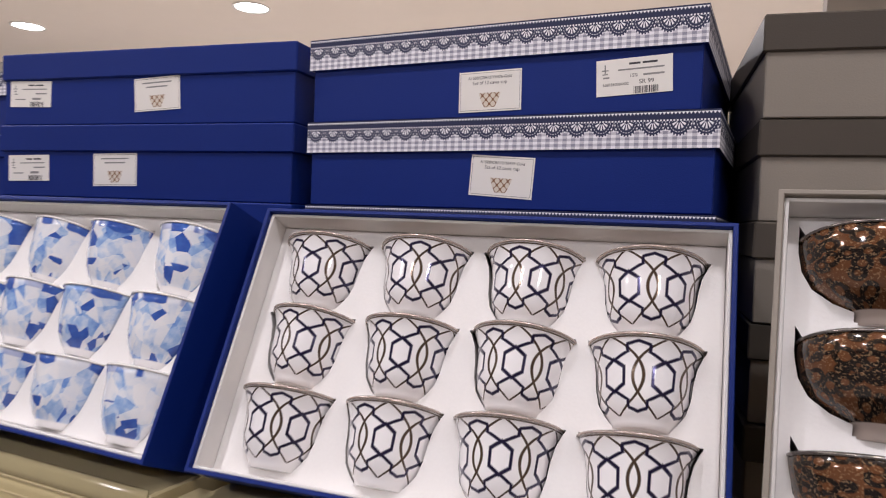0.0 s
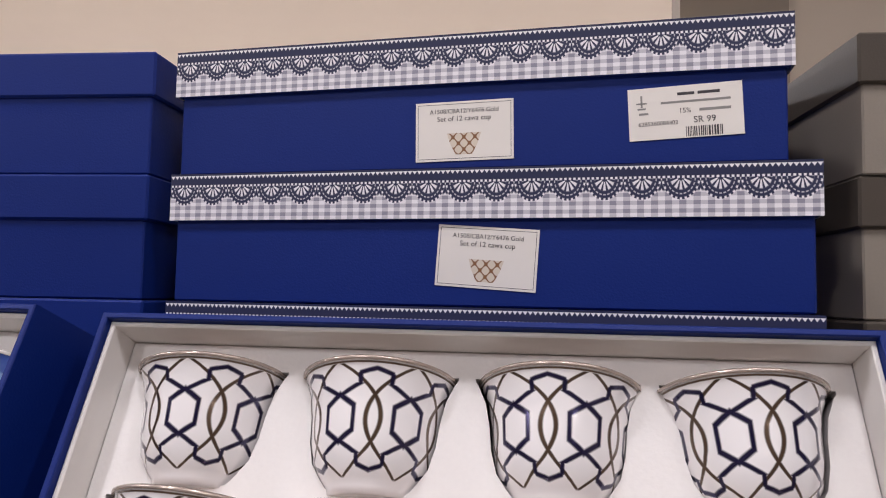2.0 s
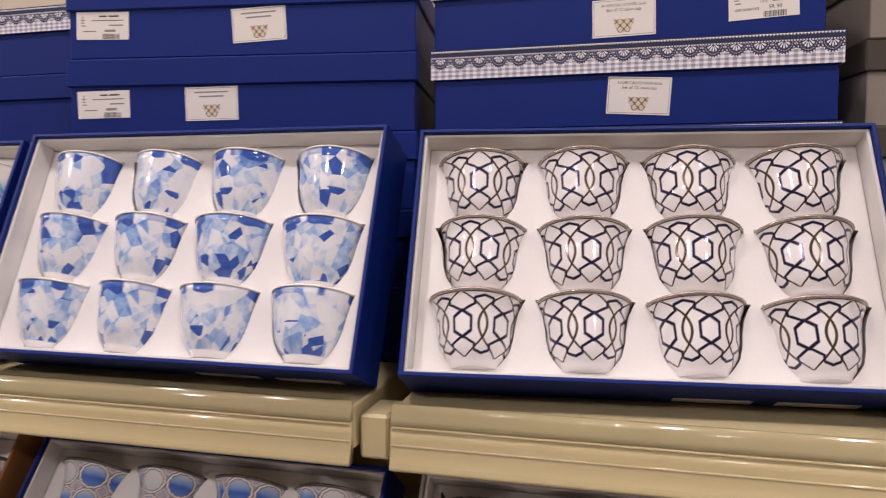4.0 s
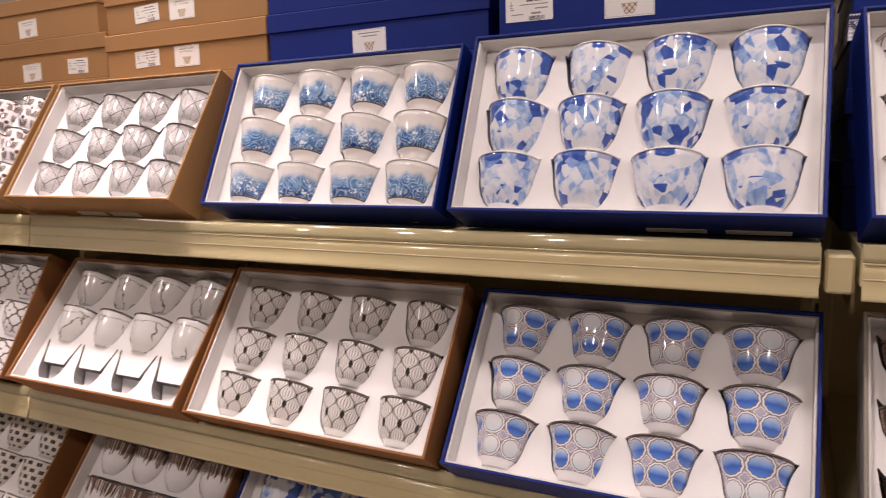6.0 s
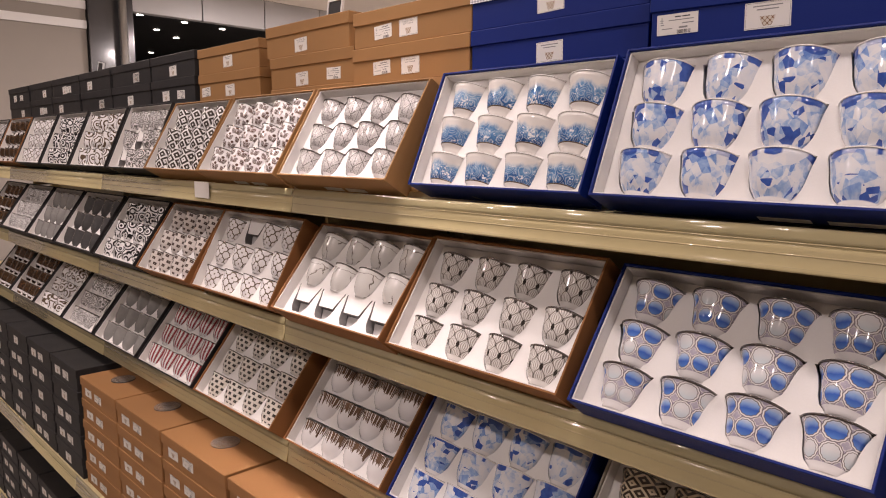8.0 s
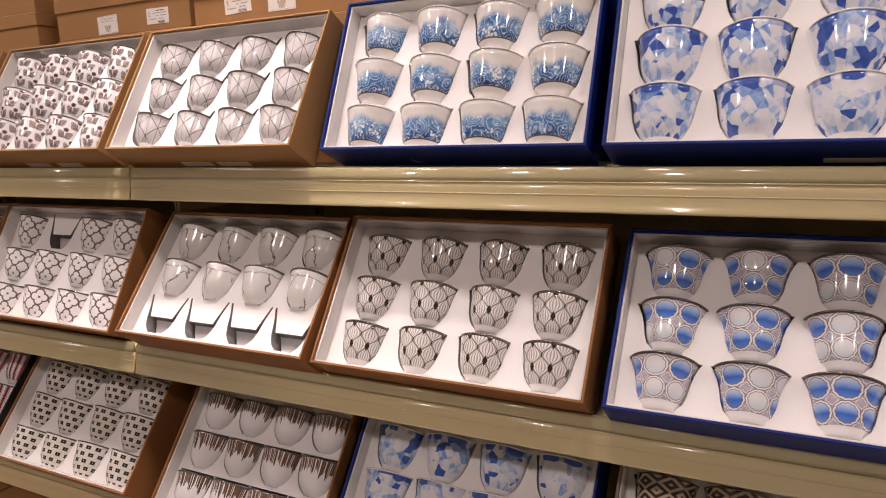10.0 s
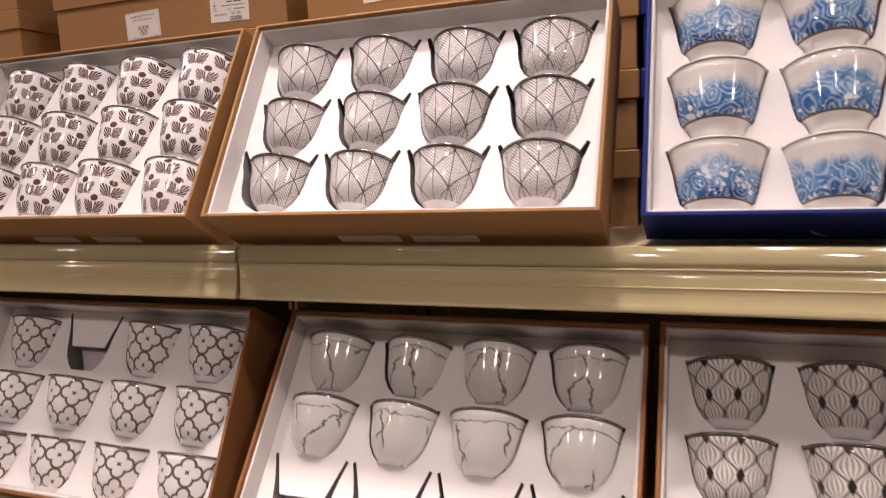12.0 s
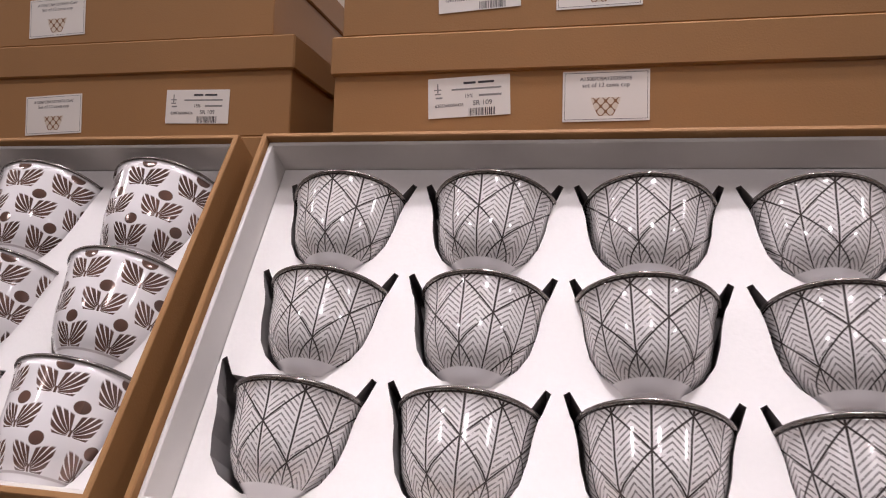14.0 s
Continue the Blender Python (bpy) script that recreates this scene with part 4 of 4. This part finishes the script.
for lx, ly, watts in AISLE:
    downlight(lx, ly, 0.065)
downlight(-1.10, 0.24, 0.065)
for lx, ly in HALL:
    downlight(lx, ly, 0.11)
for sx, sy in ((-9.1, 2.8), (-8.3, 2.96), (-9.15, 3.5), (-8.4, 3.52), (-8.5, 4.05), (-11.3, 4.3), (-11.3, 3.4), (-10.2, 3.1), (-13.5, 4.6), (-10.0, 4.9), (-12.8, 3.7), (-9.6, 3.95), (-9.9, 2.75), (-12.0, 2.9), (-10.8, 3.7), (-11.9, 5.1)):
    ob = thing("ceiling_spotlight", pose(sx, sy, 2.92), "small round lit spotlight in black ceiling", "spotlight", "mall spotlights")
    part("bulb", disc(0.034, -0.012, -0.001, 16), SPOTGLOW, ob)
    part("trim_ring", disc(0.045, -0.004, 0.0, 16), STEEL, ob)

# ---------------------------------------------------------------- the shelving
JOINTS = (0.675, -0.272, -1.222, -2.172, -3.122, -4.072)
LEVELS = {  # front edge y, top z of the rail, shelf surface
    "top": (0.384, 1.362), "middle": (0.362, 1.130), "lower": (0.362, 0.898), "store": (0.265, 0.530), "base": (0.265, 0.130)}


def extrude_bm(profile, w):
    """A profile in y and z, drawn out along x."""
    bm = bmesh.new()
    ends = [[bm.verts.new((x, y, z)) for y, z in profile] for x in (0.001, w - 0.001)]
    for i in range(len(profile)):
        j = (i + 1) % len(profile)
        bm.faces.new((ends[0][i], ends[0][j], ends[1][j], ends[1][i]))
    bm.faces.new(ends[0])
    bm.faces.new(ends[1])
    return bm


def shelf(x0, x1, y0, z, drop):
    ob = thing("display_shelf", pose(x0, y0, z), "cream steel shelf with glossy price rail along edge", "shelf", "display shelves")
    w = x1 - x0
    part("panel", box_bm(0, w, 0.006, 0.80 - y0, -0.034, -drop, 0.0015), SHELF, ob, "cream painted steel shelf panel")
    part("price_rail", extrude_bm([(0.006, -0.0425), (-0.0024, -0.0425), (-0.0030, -0.0405), (-0.0016, -0.0385), (-0.0004, -0.030), (0.0002, -0.022), (0.0008, -0.0145), (0.006, -0.0145)], w), RAIL, ob, "cream plastic price rail", True)
    part("rail_top", extrude_bm([(0.006, -0.0140), (0.0006, -0.0140), (0.0012, -0.0100), (0.0026, -0.0050), (0.0048, -0.0010), (0.006, -0.0006)], w), STRIP, ob, "smoky clear plastic top of rail", True)
    for rz in (-0.0150, -0.0265, -0.0385):
        bm = bmesh.new()
        bmesh.ops.create_cone(bm, cap_ends=True, segments=10, radius1=0.0008, radius2=0.0008, depth=w - 0.003, matrix=pose(w / 2, 0.0005 - 0.0004 * (rz < -0.02) - 0.0010 * (rz < -0.03), rz, 0, 90))
        part("rib", bm, RIB, ob, "", True)
    for bx in (0.0, w - 0.003):
        part("bracket", box_bm(bx, bx + 0.003, 0.075, 0.78 - y0, -0.068, -0.031), SHELF, ob)


def upright(x):
    ob = thing("shelf_upright", pose(x, 0.78, 0), "cream steel shelf upright with rows of slots", "shelf post", "shelf uprights")
    part("post", box_bm(-0.019, 0.019, 0, 0.03, 0, 1.67, 0.002), SHELF, ob)
    bm = bmesh.new()
    for k in range(54):
        box_bm(-0.003, 0.003, -0.0008, 0.0, 0.55 + k * 0.02, 0.562 + k * 0.02, 0, bm)
    part("slots", bm, DARKGAP, ob, "dark slots of upright")


for k in range(len(JOINTS) - 1):
    a, b = JOINTS[k + 1], JOINTS[k]
    left = 0.013 if k == 0 else 0.0015
    right = 0.013 if k == 1 else 0.0015
    for key, (fy, fz) in LEVELS.items():
        shelf(a + left, b - right, fy, fz, {"middle": 0.007, "lower": 0.0105}.get(key, 0.004))
for x in JOINTS:
    upright(x)
for k in range(len(JOINTS) - 1):
    a, b = JOINTS[k + 1] + 0.008, JOINTS[k] - 0.008
    panel = thing("shelf_back_panel", pose(0, 0.812, 0), "cream steel back panel of shelving", "back panel", "shelf back panels")
    # top sheet is added to block hall light in the gaps between boxes
    for z0, z1 in ((0.02, 0.50), (0.501, 0.98), (0.981, 1.34), (1.341, 1.66)):
        part("sheet", box_bm(a, b, 0, 0.008, z0, z1, 0.001), SHELF, panel)
ob = tagged(new("shelf_clip", mesh_of(box_bm(-0.282, -0.262, 0.392, 0.430, 1.322, 1.352, 0.002), "shelf_clip", SHELF)), "cream steel clip between two shelves", "shelf clip")

# ---------------------------------------------------------------- open boxes of cups
N = (0.02, 0.085)
tray(0.070, 0.372, "top", "taupe", "leopard", 1, ears=0.002, lift=0.018)
tray(-0.254, 0.060, "top", "navy", "lattice", 2, under=N, yaw=5.6, head=(0.469, 1.547))
tray(-0.598, -0.283, "top", "navy", "facets", 3, under=N, foot=(0.381, 1.381), head=(0.454, 1.550))
tray(-0.915, -0.614, "top", "navy", "waves", 4)
tray(-1.235, -0.937, "top", "tan", "leaves", 5, ears=0.0042, under=(-0.05, 0.01), foot=(0.362, 1.387), head=(0.455, 1.541))
tray(-1.550, -1.249, "top", "tan", "lotus", 6, under=(-0.05, 0.02), foot=(0.362, 1.387), head=(0.457, 1.541))
tray(-1.850, -1.572, "top", "tan", "rhombs", 7, foot=(0.372, 1.385), head=(0.460, 1.541))
tray(-2.140, -1.868, "top", "black", "speckle", 8, empty=((1, 1), (2, 0)), ears=0.002)
tray(-2.455, -2.160, "top", "black", "swirl", 9)
tray(-2.755, -2.475, "top", "black", "rosette", 10)
tray(-3.058, -2.775, "top", "black", "trellis", 11)
tray(-3.370, -3.078, "top", "brown", "bronze", 12)
tray(-3.680, -3.390, "top", "black", "speckle", 13)
tray(-0.251, 0.050, "middle", "taupe", "bronze", 21, ears=0.002)
tray(-0.584, -0.279, "middle", "navy", "bubbles", 22, foot=(0.332, 1.1535), head=(0.443, 1.2975))
tray(-0.906, -0.601, "middle", "brown", "ogee", 23)
tray(-1.211, -0.914, "middle", "brown", "marble", 24, empty=((2, 0), (2, 1), (2, 2), (2, 3)), foot=(0.328, 1.157), head=(0.441, 1.298))
tray(-1.548, -1.237, "middle", "brown", "trellis", 25, empty=((0, 1),), foot=(0.337, 1.149), head=(0.422, 1.304))
tray(-1.832, -1.568, "middle", "brown", "dots", 26)
tray(-2.125, -1.850, "middle", "black", "rosette", 27)
tray(-2.462, -2.150, "middle", "black", "charcoal", 28)
tray(-2.762, -2.482, "middle", "black", "grey", 29)
tray(-3.085, -2.785, "middle", "black", "speckle", 30)
tray(-3.390, -3.105, "middle", "black", "brown", 31)
tray(-0.590, -0.292, "lower", "taupe", "brown_rhombs", 41)
tray(-0.906, -0.610, "lower", "navy", "facets", 42)
tray(-1.190, -0.922, "lower", "brown", "drips", 43)
tray(-1.550, -1.240, "lower", "brown", "checks", 44)
tray(-1.860, -1.566, "lower", "black", "stripes", 45)
tray(-2.168, -1.876, "lower", "black", "grey", 46)
tray(-2.446, -2.184, "lower", "black", "speckle", 47, empty=((0, 3), (1, 3), (2, 3)))
tray(-2.746, -2.460, "lower", "black", "swirl", 48, empty=((1, 3), (2, 3)))
tray(-3.040, -2.760, "lower", "black", "brown", 49)
tray(-3.340, -3.056, "lower", "black", "brown", 50)

# ---------------------------------------------------------------- closed boxes behind them
SHELF_Z = 1.358
CODE_A = ("A1508/CBA12/Y6476 Gold", "Set of 12 cawa cup")
CODE_B = ("A1508/CBA12/DS9476", "set of 12 cawa cup")
PRICE_A, PRICE_B = ("SR 99", "6285360084402", "15%"), ("SR 109", "6285360084426", "15%")
P, Q = "product", "price"
H5 = 0.0646


def stack(x0, x1, y0, color, rows, h=H5, z0=SHELF_Z, depth=0.235, rz=0.0, lid_mat=None, where="in stack on shelf"):
    """rows, from the bottom: (shift, lace, labels)."""
    for k, (dx, lc, labels) in enumerate(rows):
        closed_box(x0 + dx, x1 + dx, y0, z0 + k * h, h, color, depth, rz, lc, labels, lid_mat=lid_mat, where=where)


none = ()
stack(-0.268, 0.036, 0.522, "navy", [(0, False, none), (0.001, False, none), (0, True, none), (0, True, [(P, CODE_A, 0.1635, 0.0225, -3.5)])])
closed_box(-0.269, 0.0265, 0.524, SHELF_Z + 4 * H5, H5, "navy", lace=True, labels=[(P, CODE_A, 0.1525, 0.0180, 1.0), (Q, PRICE_A, 0.2515, 0.0230, 2.5)])
two = [(Q, none, 0.033, 0.0255, 1), (P, none, 0.131, 0.0250, 1)]
stack(-0.585, -0.277, 0.478, "navy", [(0, False, none), (0, False, none), (0, False, two), (0.0, False, two), (0.001, False, [(Q, none, 0.033, 0.0280, -1), (P, none, 0.173, 0.0255, 3)])], depth=0.215, rz=7.6)
one = [(P, none, 0.154, 0.0195, 1)]
stack(-0.926, -0.614, 0.53, "navy", [(0, False, none), (0, False, none), (0, False, one), (0, False, one), (0, True, [(P, none, 0.154, 0.0245, 2)])])
tl = [(Q, PRICE_B, 0.085, 0.0262, 2.5), (P, CODE_B, 0.162, 0.0248, 0.5)]
stack(-1.232, -0.927, 0.53, "tan", [(0, False, none), (0, False, none), (0, False, tl), (0.0, False, tl), (0.004, False, [(Q, PRICE_B, 0.085, 0.0240, 3), (P, CODE_B, 0.153, 0.0245, 1)])])
t4 = [(P, CODE_A, 0.127, 0.0175, 2), (Q, PRICE_B, 0.242, 0.0210, -1)]
stack(-1.585, -1.272, 0.565, "tan", [(0, False, none), (0, False, none), (0, False, t4), (0.0, False, t4), (-0.015, False, [(P, CODE_A, 0.140, 0.0205, 2)])], h=0.0688)
t5 = [(P, none, 0.170, 0.0205, 1), (Q, none, 0.040, 0.022, 3)]
stack(-1.985, -1.665, 0.585, "tan", [(0, False, none), (0, False, none), (0, False, none), (0.0, False, t5), (0.0, False, [(P, none, 0.163, 0.0255, 1)])], h=0.067)
x = -2.005
for k, w in enumerate((0.29, 0.31, 0.30, 0.32, 0.30, 0.32)):
    rows = []
    for r in range(5):
        lb = [(P, none, 0.10 + 0.05 * ((k + r) % 3), 0.021, 1.5)] + ([(Q, none, 0.20, 0.021, -1)] if (k + r) % 2 else [])
        rows.append((0.004 * ((r * 7 + k) % 3 - 1), False, lb if r > 2 else none))
    stack(x - w, x, 0.585, "black", rows, h=0.068)
    x -= w + 0.012
# taupe boxes beside the lace stack, set at an angle
for r in range(5):
    closed_box(0.057, 0.357, 0.543 + 0.003 * (r % 2), SHELF_Z + r * 0.0638, 0.0638, "taupe", 0.225, 9.0, lid=0.0235, lid_mat=TAUPE_LID)

# ---------------------------------------------------------------- boxes on the two lowest shelves
low = "in stack on low shelf"
pair = [(P, none, 0.055, 0.028, 2), (Q, none, 0.125, 0.026, -2)]
for x0, x1 in ((-2.120, -1.868), (-1.862, -1.606), (-1.598, -1.310), (-1.300, -1.020), (-1.010, -0.730)):
    stack(x0, x1, 0.28, "kraft", [(0.002 * (r % 2), False, pair) for r in range(5)], h=0.060, z0=0.526, depth=0.30, where=low)
x = -2.135
for k, w in enumerate((0.225, 0.23, 0.235, 0.23, 0.23, 0.24)):
    stack(x - w, x, 0.275, "black", [(0.003 * ((r + k) % 2), False, pair if (r + k) % 3 else [(P, none, 0.10, 0.026, 0)]) for r in range(5)], h=0.0625, z0=0.526, depth=0.30, where=low)
    stack(x - w, x, 0.275, "black", [(0.003 * ((r + k) % 2), False, pair) for r in range(4)], h=0.0625, z0=0.126, depth=0.30, where=low)
    x -= w + 0.012
stack(-2.12, -1.86, 0.275, "black", [(0, False, pair)] * 3, h=0.0625, z0=0.126, depth=0.30, where=low)
closed_box(-2.12, -1.86, 0.275, 0.126 + 3 * 0.0625, 0.0625, "black", 0.30, labels=pair, lid_mat=CHECKED, where="with checked lid on low shelf")

# ---------------------------------------------------------------- small things
card = tagged(new("price_card", mesh_of(box_bm(-1.594, -1.528, 0.3785, 0.3800, 1.328, 1.362, 0.0004), "price_card", PAPER)), "blank cream price card clipped to shelf rail", "price card")
for dx in (-1.445, -1.730, -2.006):
    ob = new("plastic_disc", mesh_of(disc(0.030, 0, 0.002), "plastic_disc", CLEAR))
    ob.matrix_basis = pose(dx, 0.352, 0.8268)
    tagged(ob, "clear round plastic disc lying on brown boxes", "plastic disc", "clear plastic discs")
def picture_frame(m, label):
    sign = thing("picture_frame", m, label, "picture frame", "small picture frames")
    part("frame", tub_y(0.027, 0.026, 0.004, 0.006), WHITE, sign)
    part("picture", box_bm(-0.023, 0.023, 0.002, 0.004, 0.004, 0.048), BLACK, sign, "dark picture")


picture_frame(pose(-1.430, 0.63, 1.7022, -8), "small white picture frame standing on tan boxes")
picture_frame(pose(-2.950, 0.66, 1.6982, -8, 8), "small white picture frame tilted on black boxes")
